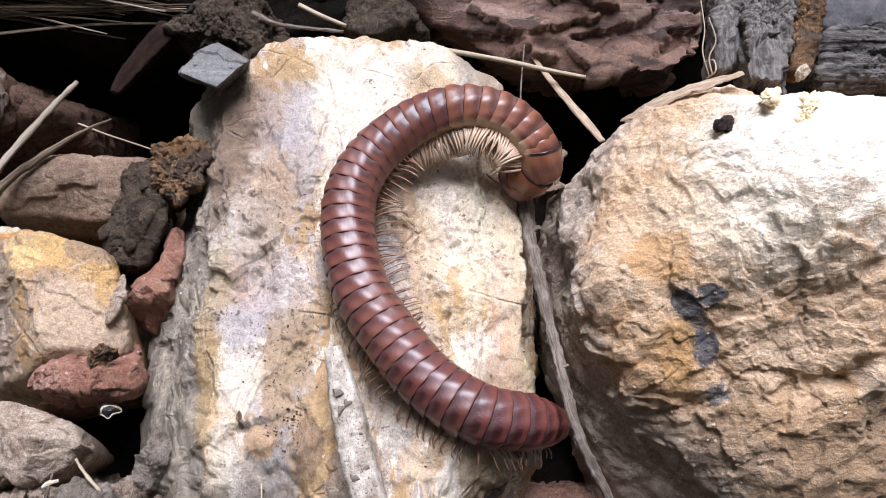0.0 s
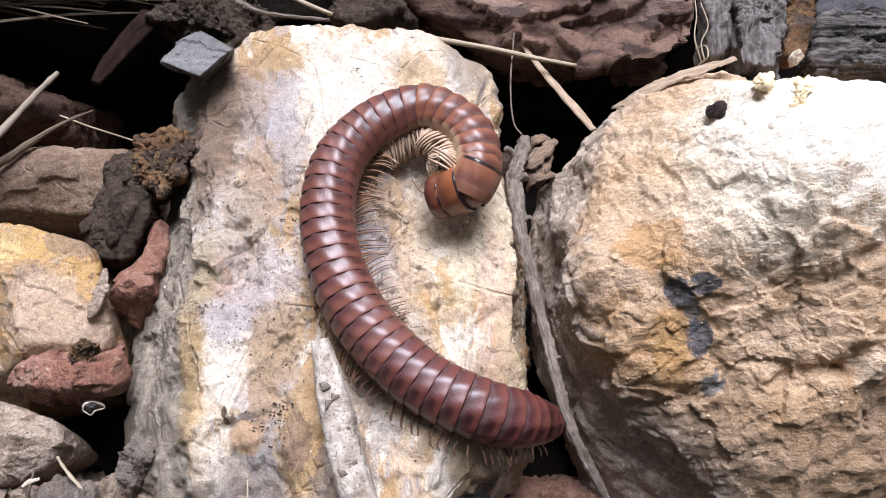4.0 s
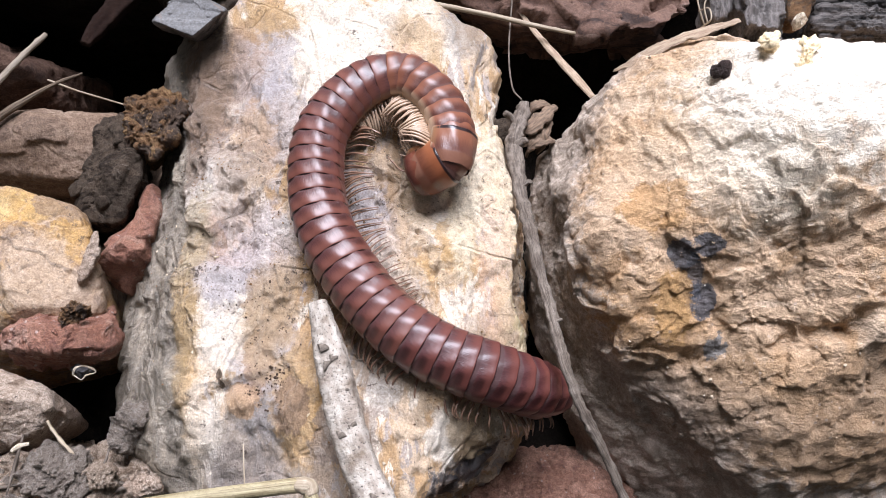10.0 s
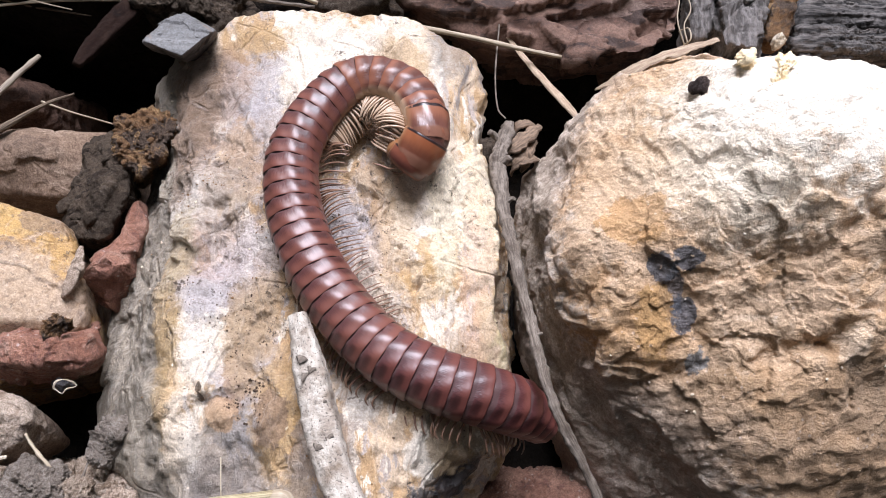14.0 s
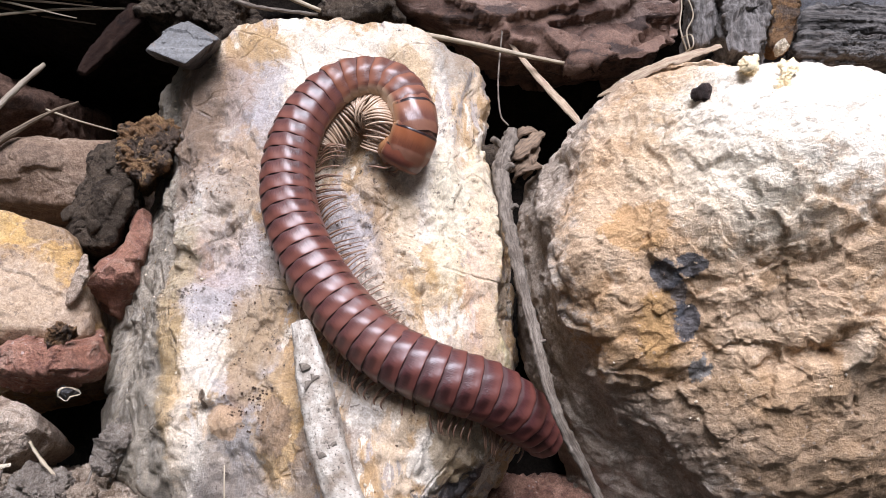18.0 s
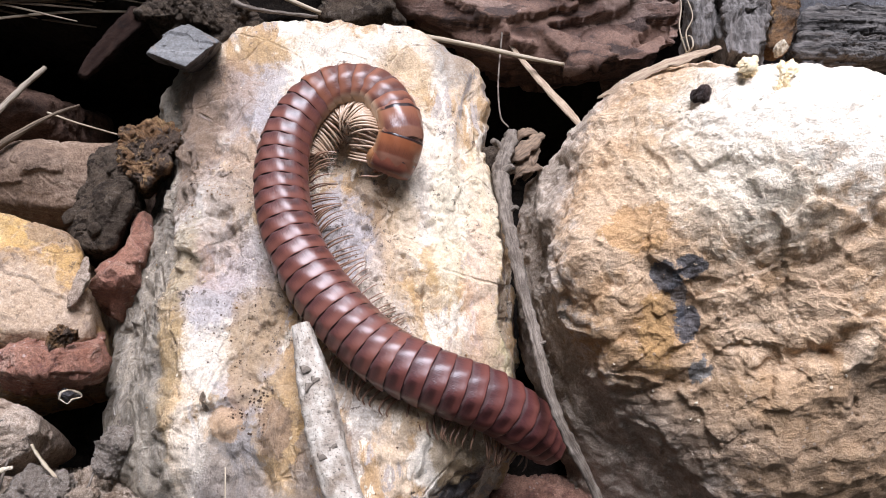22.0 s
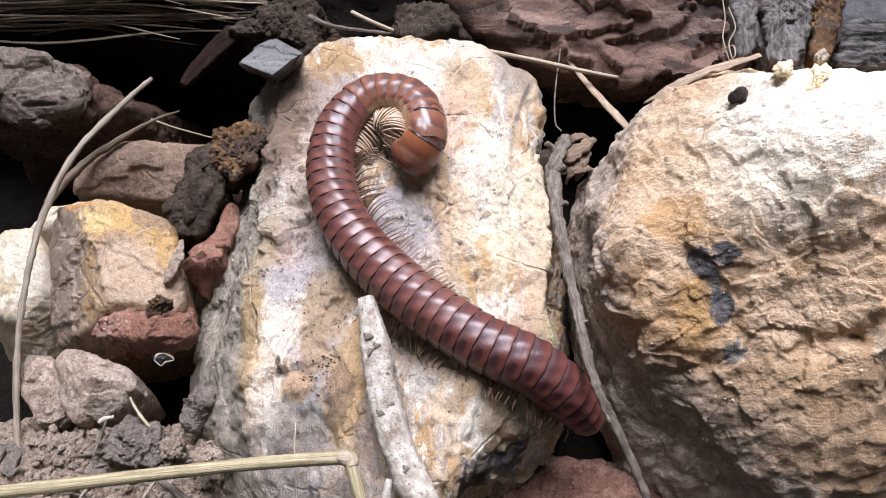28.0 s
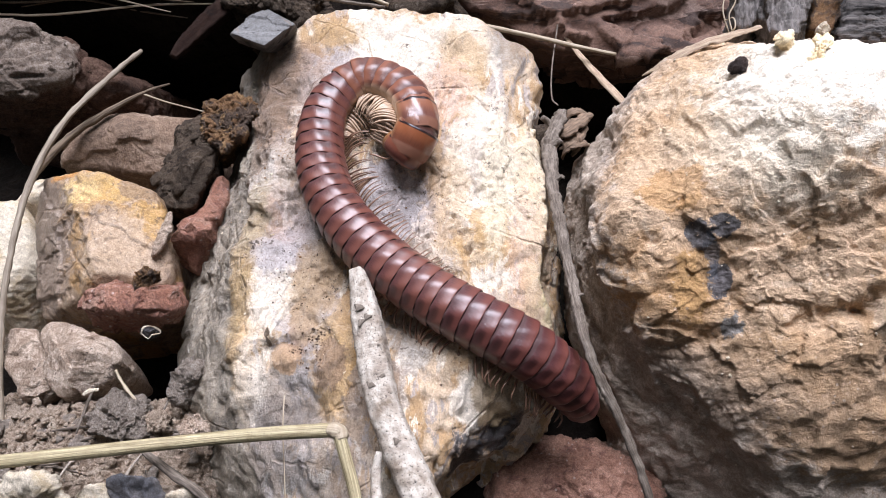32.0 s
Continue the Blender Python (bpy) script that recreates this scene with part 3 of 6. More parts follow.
M_GREY = rock_material("pale_grey_brown_stone", (0.54, 0.42, 0.325), (0.66, 0.54, 0.435), (0.39, 0.29, 0.215), grain=1.3, rough=0.8, bump=0.8, pits=0.9, alt_at=(0.46, 0.54), third_at=(0.52, 0.58), dirt=0.9, crust=((0.58, 0.49, 0.42), 0.57, 0.5))
M_CREAM = rock_material("cream_pebble_stone", (0.74, 0.65, 0.51), (0.54, 0.43, 0.28), (0.60, 0.52, 0.41), grain=1.6, rough=0.8, bump=0.6, pits=0.4, grit=0.6)
M_PELLET = rock_material("dark_brown_pellet", (0.055, 0.03, 0.025), (0.10, 0.06, 0.05), (0.025, 0.015, 0.013), grain=2.2, rough=0.5, bump=0.9, pits=0.3)
M_DARK = rock_material("dark_slate_stone", (0.09, 0.09, 0.10), (0.14, 0.13, 0.13), (0.06, 0.055, 0.055), grain=1.6, rough=0.6, bump=0.5, pits=0.3)
M_CHAR = rock_material("charred_wood", (0.075, 0.057, 0.042), (0.115, 0.087, 0.064), (0.036, 0.026, 0.019), grain=1.2, rough=0.75, bump=0.8, pits=0.6, stretch=(1, 2.2, 1), alt_at=(0.46, 0.55), third_at=(0.52, 0.6), crust=((0.17, 0.14, 0.115), 0.60, 0.7))
# grey lit face on top; the sides' shade is painted near black
M_SIDESHADE = rock_material("charcoal_with_shaded_sides", (0.115, 0.112, 0.11), (0.075, 0.072, 0.07), (0.15, 0.146, 0.143), grain=0.8, rough=0.65, bump=0.12, pits=0.0, stretch=(0.5, 2.0, 1.0), cracks=0.4, grit=0.6, flank=((0.0, -0.14, 1.0), 10.5, (0.02, 0.018, 0.017), (0.05, 0.045, 0.042)))
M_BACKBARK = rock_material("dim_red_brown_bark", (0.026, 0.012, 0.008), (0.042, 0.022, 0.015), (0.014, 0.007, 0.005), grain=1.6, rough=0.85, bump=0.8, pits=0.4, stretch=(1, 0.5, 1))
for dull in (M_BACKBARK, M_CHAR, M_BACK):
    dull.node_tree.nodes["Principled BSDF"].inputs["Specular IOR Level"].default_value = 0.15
M_RUST = rock_material("crumbly_rust_brown_rot", (0.34, 0.185, 0.08), (0.15, 0.10, 0.068), (0.50, 0.31, 0.145), grain=1.6, rough=0.9, bump=1.0, pits=0.8, alt_at=(0.46, 0.54), third_at=(0.54, 0.6), dirt=0.8)
# near black: the shade of gaps and hollows is put into this colour
M_GAPSHADE = rock_material("gap_shade_soil", (0.018, 0.014, 0.011), (0.028, 0.021, 0.016), (0.012, 0.010, 0.008), grain=1.6, rough=0.95, bump=1.0, pits=0.8)
M_GAPSHADE.node_tree.nodes["Principled BSDF"].inputs["Specular IOR Level"].default_value = 0.1
M_CRUMB = rock_material("grey_brown_soil_crumbs", (0.62, 0.49, 0.375), (0.74, 0.61, 0.485), (0.36, 0.26, 0.18), grain=1.8, rough=0.95, bump=1.0, pits=0.7, alt_at=(0.46, 0.56), third_at=(0.51, 0.58), dirt=0.6)
M_DIRT = rock_material("dark_brown_dirt", (0.095, 0.058, 0.038), (0.15, 0.095, 0.062), (0.06, 0.038, 0.026), grain=2.4, rough=0.95, bump=0.8, pits=0.2)
M_CLOD = rock_material("dark_grey_clod", (0.40, 0.34, 0.285), (0.54, 0.465, 0.395), (0.20, 0.16, 0.13), grain=1.8, rough=0.95, bump=1.0, pits=0.6, dirt=0.4)
M_STRAW = fibre_material("pale_straw", (0.44, 0.36, 0.26), (0.30, 0.23, 0.15), (2.0, 0.10, 1.0), 0.55, 0.4)
M_GRASS = fibre_material("yellow_straw", (0.50, 0.42, 0.25), (0.24, 0.19, 0.10), (2.6, 0.06, 1.0), 0.5, 0.5, 1.6, 0.4)
M_TWIG = fibre_material("grey_brown_twig", (0.10, 0.075, 0.055), (0.235, 0.19, 0.15), (2.2, 0.22, 1.0), 0.75, 0.8, 1.4, 0.6, blotch=0.7)
M_BARK = fibre_material("pale_grey_bark", (0.60, 0.535, 0.455), (0.38, 0.315, 0.255), (0.9, 0.5, 1.0), 0.85, 1.0, 0.6, 1.0, blotch=0.9)
M_WOOD = fibre_material("weathered_grey_wood", (0.07, 0.06, 0.053), (0.20, 0.175, 0.16), (1.3, 0.3, 0.3), 0.85, 1.0, 1.0, 0.5, along=False)
M_DRIFT = fibre_material("splintered_grey_driftwood", (0.022, 0.019, 0.017), (0.14, 0.122, 0.11), (0.10, 1.3, 1.3), 0.85, 1.0, 1.0, 0.5, along=False)
M_STEM = fibre_material("dim_pale_stem", (0.30, 0.245, 0.18), (0.18, 0.14, 0.10), (2.0, 0.10, 1.0), 0.6, 0.5)
M_FIBRE = fibre_material("dry_grass_mat", (0.19, 0.135, 0.085), (0.075, 0.05, 0.032), (2.0, 0.1, 1.0), 0.8, 0.7, 1.4, 0.3)
M_CURL = fibre_material("dark_brown_bark_curl", (0.25, 0.165, 0.105), (0.12, 0.08, 0.052), (2.0, 0.4, 1.0), 0.8, 0.8, 1.2, 0.5)
M_LEAF = fibre_material("dry_leaf_strip", (0.46, 0.35, 0.24), (0.30, 0.20, 0.13), (2.0, 0.25, 1.0), 0.7, 0.8, 1.2, 0.4)

# ---- ground ----
inner = np.arange(-140.0, 140.1, 1.1)
outer = 140.0 * (30000 / 140) ** (np.arange(1, 41) / 40)
g = np.r_[-outer[::-1], inner, outer]
gx, gy = np.meshgrid(g - 10, g + 80, indexing="ij")
flat = np.c_[gx.ravel(), gy.ravel(), 0 * gx.ravel()]
near = np.exp(-((flat[:, 0] / 190) ** 4 + ((flat[:, 1] - 80) / 190) ** 4))
gz = near * (2.2 * fbm(flat * 0.06, 5, 3) + 0.9 * fbm(flat * 0.5, 4, 8))
gz = gz + 26.0 * np.exp(-(((flat[:, 0] + 92) / 44) ** 4 + ((flat[:, 1] - 32) / 19) ** 4))
gz = gz + 10.0 * np.exp(-(((flat[:, 0] + 70) / 26) ** 4 + ((flat[:, 1] - 80) / 26) ** 4))
rise = np.clip((flat[:, 1] - 152 - 8 * value_noise(flat * 0.03, 4)) / 14, 0, 1)
gz = gz + near * 48 * rise * rise * (3 - 2 * rise)
flat[:, 2] = gz - 2
n = len(g)
i, j = np.meshgrid(np.arange(n - 1), np.arange(n - 1), indexing="ij")
a = (i * n + j).ravel()
ground = new("ground", mesh_from("ground", flat * MM, np.c_[a, a + n, a + n + 1, a + 1], M_GAPSHADE))
tagged(ground, "dry soil between the stones, coloured near black for the shade of the gaps", "ground", kind="structure")

# ---- the two large stones ----
tall_corners = [
    (-34.4, 126.2, 51.0), (-41.0, 124.2, 47.0), (-45.2, 116.3, 44.0), (-46.0, 109.5, 42.0), (-23.6, 125.3, 53.0), (-9.5, 126.7, 53.0), (-0.3, 125.1, 50.0), (9.1, 117.6, 45.0),
    (10.9, 101.1, 44.0), (13.7, 71.3, 41.0), (14.2, 57.7, 37.0), (13.6, 47.4, 29.0), (4.3, 42.3, 31.0), (-3.8, 36.4, 32.0), (-8.4, 31.5, 31.0), (-12.9, 25.0, 28.0),
    (-25.3, 26.5, 25.0), (-38.1, 34.4, 22.0),
    (-38.9, 111.2, 47.0), (-38.6, 81.4, 42.0), (-35.3, 55.0, 38.0), (-35.1, 40.1, 30.0),
    (-49.7, 81.1, 27.0), (-52.9, 62.9, 20.0), (-50.1, 53.3, 16.0),
    (-47.9, 120.9, 38.0), (-43.7, 127.5, 41.0), (-48.3, 113.3, 35.0),
    (-52, 62, -2), (-50, 38, -2), (-44, 106, 0), (-30, 122, 0), (10, 120, 0), (17, 95, 0), (18, 62, 0), (14.7, 56.0, 2.0), (3.0, 50.1, 2.0), (-7.8, 40.2, 2.0), (-22, 24, -2),
]
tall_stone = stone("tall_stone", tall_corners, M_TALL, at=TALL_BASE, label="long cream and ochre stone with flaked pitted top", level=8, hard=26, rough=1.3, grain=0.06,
                   ridges=1.7, ridge_scale=(0.09, 0.03, 0.05), steps=0.7, chips=[(44, 0.07, 0.45), (350, 0.07, 0.14)], step_scale=np.array([0.055, 0.035, 0.05]), seed=11, fine=0.28,
                   lumps=[((1.9, 88.7, 47.1), 9.0, 1.6), ((2.5, 70.2, 41.8), 7.0, 1.4), ((-11.8, 69.9, 41.7), 10.0, -1.8), ((-27.3, 48.8, 36.4), 2.6, 1.3), ((-33.5, 75.5, 42.0), 5.0, 1.4), ((-34.0, 70.5, 40.5), 2.6, -1.4), ((-27.0, 88.0, 46.5), 4.5, -1.5), ((-22.5, 92.0, 47.5), 4.0, 1.2), ((-34.1, 99.9, 48.4), 6.0, -1.2), ((-36.3, 65.6, 38.4), 8.0, 1.2),
                          ((-1.0, 44.5, 30.3), 6.0, -2.0), ((5.2, 41.4, 27.4), 5.0, -1.5), ((-21.3, 43.2, 30.9), 8.0, -1.6), ((-30.6, 45.8, 32.7), 5.0, 1.0), ((-15.8, 110.0, 55.3), 12.0, 1.0), ((-35.4, 103.3, 47.4), 4.0, -1.0)],
                   seams=[((-38.9, 102.2, 47.0), (-28.7, 103.9, 51.5), 0.5, 0.9), ((-35.6, 95.5, 47.1), (-22.9, 81.3, 45.0), 1.2, 0.9), ((-34.9, 71.9, 40.2), (-29.5, 70.4, 40.8), 0.5, 0.8), ((0.7, 67.7, 41.0), (7.1, 77.7, 43.9), 0.6, 0.7), ((5.4, 68.3, 41.2), (-2.2, 68.9, 41.4), 0.5, 0.8)])
boulder_corners = [
    (34.0, 101.5, 56.0), (45.5, 94.9, 63.0), (57.5, 90.0, 65.2), (73.8, 88.5, 64.8),
    (50.5, 78.9, 65.0), (59.6, 73.5, 66.0), (66.7, 66.6, 62.0),
    (26.0, 95.7, 53.0), (22.6, 74.3, 50.0), (22.7, 65.1, 45.0), (35.1, 66.4, 52.0),
    (39.8, 55.3, 38.0), (57.6, 55.2, 45.0), (70.3, 54.2, 45.0), (61.2, 47.3, 31.0), (50.7, 44.3, 25.0), (30.5, 52.8, 22.0),
    (18.2, 99.1, 36.0), (16.4, 87.8, 28.0), (17.6, 77.8, 18.0), (19.6, 66.5, 12.0), (27.5, 50.0, 2.0),
    (28, 112, 30), (60, 124, 30), (100, 110, 40), (108, 60, 20), (60, 30, -2), (100, 40, -2), (100, 110, -2), (30, 112, -2), (22, 90, -2),
]
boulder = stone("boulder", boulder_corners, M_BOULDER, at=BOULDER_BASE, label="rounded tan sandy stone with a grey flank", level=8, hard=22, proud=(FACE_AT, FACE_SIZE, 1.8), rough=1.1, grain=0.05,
                ridges=1.4, ridge_scale=(0.05, 0.05, 0.05), steps=0.25, chips=[(70, 0.06, 0.35), (900, 0.10, 0.10)], step_scale=0.035, seed=23, fine=0.30,
                lumps=[((50.5, 76.4, 63.0), 10.0, 3.0), ((61.8, 76.8, 63.6), 9.0, 2.2), ((29.6, 73.7, 56.1), 5.0, -3.0), ((27.8, 71.0, 50.1), 8.0, 2.4), ((54.1, 64.1, 47.9), 10.0, -2.0), ((65.3, 67.4, 51.9), 9.0, -1.5), ((43.4, 69.1, 53.9), 9.0, 2.0), ((61.6, 60.7, 43.7), 9.0, 3.0), ((62.8, 54.1, 35.6), 8.0, -2.0), ((69.5, 55.6, 37.3), 8.0, -2.0), ((38.3, 62.4, 45.9), 5.0, -1.5), ((32.0, 57.9, 40.3), 9.0, 1.5), ((50.2, 50.8, 31.5), 9.0, 1.8)],
                seams=[((65.7, 59.5, 50.0), (58.6, 54.8, 44.2), 1.4, 2.2), ((58.6, 54.8, 44.2), (49.7, 54.0, 40.7), 1.2, 1.6), ((63.7, 67.3, 60.7), (55.8, 65.2, 53.4), 1.5, 2.2), ((55.8, 65.2, 53.4), (47.7, 60.4, 44.5), 1.2, 1.8), ((47.7, 60.4, 44.5), (43.5, 56.0, 40.7), 1.0, 1.8), ((35.0, 65.5, 51.0), (43.0, 54.0, 38.0), 2.0, 1.0), ((43.7, 66.8, 51.3), (51.1, 67.4, 52.0), 1.2, 1.5), ((25.5, 63.0, 36.7), (36.7, 54.4, 36.0), 1.5, 1.5)])
# ---- stones behind ----
stone("back_stone", [(-6.0, 150, 46), (-5.6, 147.6, 43), (-0.7, 141.6, 40), (12.7, 136.8, 37.5), (18.4, 133.5, 36), (31.7, 133.1, 34.8), (46.5, 134.1, 35), (57.0, 137.0, 36.5), (60, 146, 39), (62, 157, 43), (29.2, 168, 48), (64, 177, 44),
      (0, 200, 20), (60, 200, 20), (0, 190, 70), (60, 190, 75), (10, 160, 12), (55, 160, 12), (10, 170, -1), (50, 175, -1)], M_RED, "red-brown layered stone over a dark hollow", level=7, edges=6, rough=1.3, grain=0.08, fine=0.12, steps=2.2, step_scale=np.array([0.016, 0.04, 0.09]), chips=[(40, 0.12, 0.8)], seed=5)
stone("ochre_stone", [(-82.4, 86.1, 40), (-75.2, 84.3, 43), (-68.5, 83.6, 43.5), (-63.8, 82.9, 42), (-58.5, 82.3, 39), (-71.2, 77.1, 41.5), (-64.0, 64.2, 37.5), (-56.6, 76.5, 36.5), (-53.1, 69.8, 33), (-52.8, 66.7, 31), (-65.1, 62.6, 33), (-68.5, 62.0, 32), (-79.3, 63.9, 24), (-86.0, 82.1, 30),
      (-80, 90, 2), (-62, 92, 2), (-56, 70, 2), (-78, 64, 2)], M_OCHRE, "ochre and brown glossy stone with worn faces", at=OCHRE_BASE, level=7, edges=14, chips=[(25, 0.05, 0.2)], rough=0.35, grain=0.1, fine=0.10, ridges=0.2, ridge_scale=(0.1, 0.06, 0.06), steps=0.25, seed=31)
stone("brown_stone", [(-84.7, 96.3, 35), (-82.1, 99.2, 38), (-75.7, 103.9, 40), (-69.6, 104.6, 40.5), (-57.7, 104.7, 39), (-57.6, 101.3, 38), (-60.2, 96.7, 35), (-63.7, 94.1, 33), (-83.7, 95.0, 33), (-70.5, 99.5, 40.5),
      (-95, 108, 4), (-50, 110, 4), (-92, 130, 6), (-50, 128, 6)], M_BROWN, "dull brown stone lying between other stones", level=7, edges=20, rough=0.35, grain=0.1, fine=0.12, ridges=0.2, ridge_scale=(0.03, 0.16, 0.16), chips=[(14, 0.05, 0.2)], seed=37)
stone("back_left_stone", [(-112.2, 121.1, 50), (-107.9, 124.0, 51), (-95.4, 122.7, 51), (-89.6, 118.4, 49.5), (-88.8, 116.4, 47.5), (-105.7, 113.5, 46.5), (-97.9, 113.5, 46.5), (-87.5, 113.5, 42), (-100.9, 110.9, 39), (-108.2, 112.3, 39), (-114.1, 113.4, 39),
      (-120, 128, 5), (-86, 126, 5), (-120, 150, 5), (-86, 150, 5)], M_BACK, "brown stone with a pale slab top, lit top and shaded sides put into its colour", level=7, edges=8, rough=0.6, grain=0.1, fine=0.15, steps=0.8, step_scale=np.array([0.02, 0.04, 0.14]), chips=[(24, 0.08, 0.35)], seed=41)
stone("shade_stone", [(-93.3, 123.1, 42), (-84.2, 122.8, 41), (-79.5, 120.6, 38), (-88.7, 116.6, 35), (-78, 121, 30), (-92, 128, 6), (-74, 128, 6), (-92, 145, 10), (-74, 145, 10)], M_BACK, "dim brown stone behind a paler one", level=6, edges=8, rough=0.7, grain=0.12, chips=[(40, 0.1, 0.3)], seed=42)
stone("edge_stone", [(-94.2, 83.1, 36.2), (-86.6, 84.0, 36.3), (-82.6, 76.2, 32.8), (-82.2, 70.8, 29.2), (-85.6, 66.2, 28.0), (-92.9, 67.2, 29.7), (-95, 84, 4), (-80, 80, 4), (-85, 64, 4), (-100, 70, 4)], M_CREAM, "pale cream stone beside a dry stem", level=6, hard=12, rough=0.6, seed=43)

# ---- stones and shards on the left ----
stone("red_shard", [(-48.0, 89.2, 38), (-46.7, 89.8, 36), (-46.0, 84.9, 36), (-47.1, 80.7, 34), (-47.1, 75.5, 30), (-51.0, 72.9, 27), (-54.7, 74.7, 29), (-55.9, 74.3, 33), (-54.7, 75.1, 35), (-50.7, 75.9, 38), (-48.5, 82.5, 39), (-48.4, 74.6, 36.5), (-46.6, 75.5, 37), (-54, 80, 16), (-48, 82, 16)],
      M_SHARD, "angular brick-red stone shard with a ridged top", "shard", level=7, edges=8, rough=0.22, grain=0.2, fine=0.08, chips=[(22, 0.1, 0.18)], lumps=[((-51.5, 82.5, 38), 4.0, -1.8)], seed=51)
stone("slate_flake", [(-56.2, 69.1, 36), (-55.9, 71.2, 37.5), (-53.7, 76.8, 40), (-52.7, 76.1, 40), (-53.0, 73.2, 38.5), (-54.6, 70.1, 36.5), (-56.6, 70.2, 34.5), (-54.6, 76.9, 38.2), (-53.6, 73.6, 36.4)], M_GREY, "thin grey stone flake leaning on a stone", "flake", level=6, edges=5, rough=0.15, grain=0.3, fine=0.08, chips=[(14, 0.1, 0.1)], seed=53)
stone("flat_red_stone", [(-64.7, 60.0, 37), (-59.4, 60.6, 38), (-51.7, 59.5, 38.5), (-48.6, 60.9, 37), (-66.5, 58.6, 34), (-61.9, 57.2, 36), (-54.8, 56.6, 37), (-48.8, 57.3, 36), (-47.4, 59.9, 34), (-64.7, 58.4, 29.5), (-59.5, 58.0, 28.5), (-54.6, 58.4, 28), (-51.1, 58.8, 30), (-64, 72, 26), (-54, 72, 26)],
      M_SHARD, "flat reddish stone lying across a hollow", level=7, edges=10, rough=0.3, grain=0.2, fine=0.09, steps=0.25, step_scale=0.12, chips=[(22, 0.08, 0.2)], seed=55)
stone("grey_stone", [(-73.7, 57.0, 30), (-69.9, 57.5, 32), (-64.8, 56.3, 33), (-60.8, 54.0, 33), (-57.8, 53.1, 32), (-56.4, 50.3, 31), (-57.2, 48.8, 29), (-60.1, 47.0, 28), (-64.3, 45.2, 27), (-66.8, 45.1, 27), (-70.0, 48.8, 28), (-71.4, 52.1, 30), (-62.2, 50.0, 34.5), (-70, 58, 12), (-58, 56, 12), (-66, 48, 14)],
      M_GREY, "rough pale grey-brown stone with pitted face", level=7, edges=22, rough=0.35, grain=0.18, fine=0.10, chips=[(26, 0.08, 0.2)], seed=57)
stone("grey_stone", [(-82.1, 55.6, 28), (-79.2, 57.4, 30), (-74.5, 57.6, 30), (-72.9, 53.5, 28), (-69.2, 47.3, 26), (-71.5, 45.5, 26), (-74.8, 45.9, 26), (-77.2, 49.7, 28), (-73.8, 51.8, 30), (-80, 57, 8), (-72, 56, 8), (-74, 48, 10)], M_GREY, "brownish grey stone beside a paler one", level=7, edges=22, rough=0.35, grain=0.18, fine=0.10, chips=[(26, 0.08, 0.2)], seed=59)
stone("soil_lump", [(-47.9, 46.4, 28), (-47.3, 49.0, 30), (-45.9, 51.1, 31), (-43.2, 51.9, 31), (-40.1, 50.4, 31), (-39.5, 48.3, 29), (-41.6, 45.9, 27), (-45.8, 45.1, 27), (-42.5, 47.6, 33), (-46, 48, 8), (-40, 54, 10), (-48, 56, 8)], M_CLOD, "dark grey crumbly lump of rotted wood against the stone", "lump", level=7, edges=8, rough=0.7, grain=0.3, fine=0.25, chips=[(36, 0.14, 0.35)], seed=61)
stone("soil_clod", [(-59.4, 43.6, 29), (-56.1, 45.0, 30), (-51.4, 44.1, 30), (-49.1, 40.8, 30), (-49.7, 37.1, 29.5), (-54.0, 36.8, 29), (-57.7, 38.7, 29), (-53.5, 40.5, 32), (-58, 42, 22), (-50, 40, 22)], M_CLOD, "large dark grey crumbly clod on the soil", "clod", level=7, edges=8, rough=0.8, grain=0.3, fine=0.3, chips=[(40, 0.15, 0.35)], seed=62)
stone("soil_clod", [(-50.3, 42.2, 29), (-48.2, 42.7, 30), (-45.4, 41.2, 30), (-45.5, 39.0, 29.5), (-48.8, 38.7, 29), (-47.0, 40.2, 31.2), (-49, 42, 22), (-46, 40, 22)], M_CRUMB, "pale grey-brown clod on the soil", "clod", level=6, edges=6, rough=0.6, grain=0.4, fine=0.3, chips=[(30, 0.2, 0.3)], seed=63)
stone("wood_chip", [(-43.1, 37.5, 30), (-42.8, 38.9, 31), (-40.8, 41.0, 32), (-39.0, 39.9, 31.5), (-38.4, 38.1, 31), (-40.3, 37.3, 30), (-41, 39, 26), (-40, 38, 26)], M_GREY, "splintered pale wood chip against the stone", "wood chip", level=6, edges=4, rough=0.4, grain=0.4, fine=0.2, chips=[(30, 0.2, 0.25)], seed=64)
stone("buff_stone", [(-78.1, 86.4, 39.1), (-75.2, 88.9, 38.5), (-92, 96, 30), (-90, 84, 34), (-82, 82, 22), (-96, 80, 10), (-84, 90, 6)], M_CREAM, "buff stone in the shade at the side", level=5, hard=12, rough=0.6, seed=63)
stone("cream_stone", [(-70.4, 27.6, 31.0), (-65.8, 29.3, 33.0), (-61.3, 28.8, 33.0), (-57.9, 28.0, 31.0), (-57.2, 26.6, 27.0), (-63.2, 24.1, 24.0), (-71.1, 23.6, 24.0), (-74, 26, 16), (-58, 26, 16)], M_CREAM, "knobbly cream stone on the soil", level=6, hard=12, rough=0.8, grain=0.25, seed=65)
stone("cream_stone", [(-56.2, 27.0, 30.0), (-53.8, 28.4, 32.0), (-51.1, 29.4, 31.0), (-50.7, 26.4, 28.0), (-55.2, 24.9, 27.0), (-58, 28, 18), (-52, 30, 18)], M_CREAM, "small buff stone on the soil", level=5, hard=12, rough=0.5, seed=66)
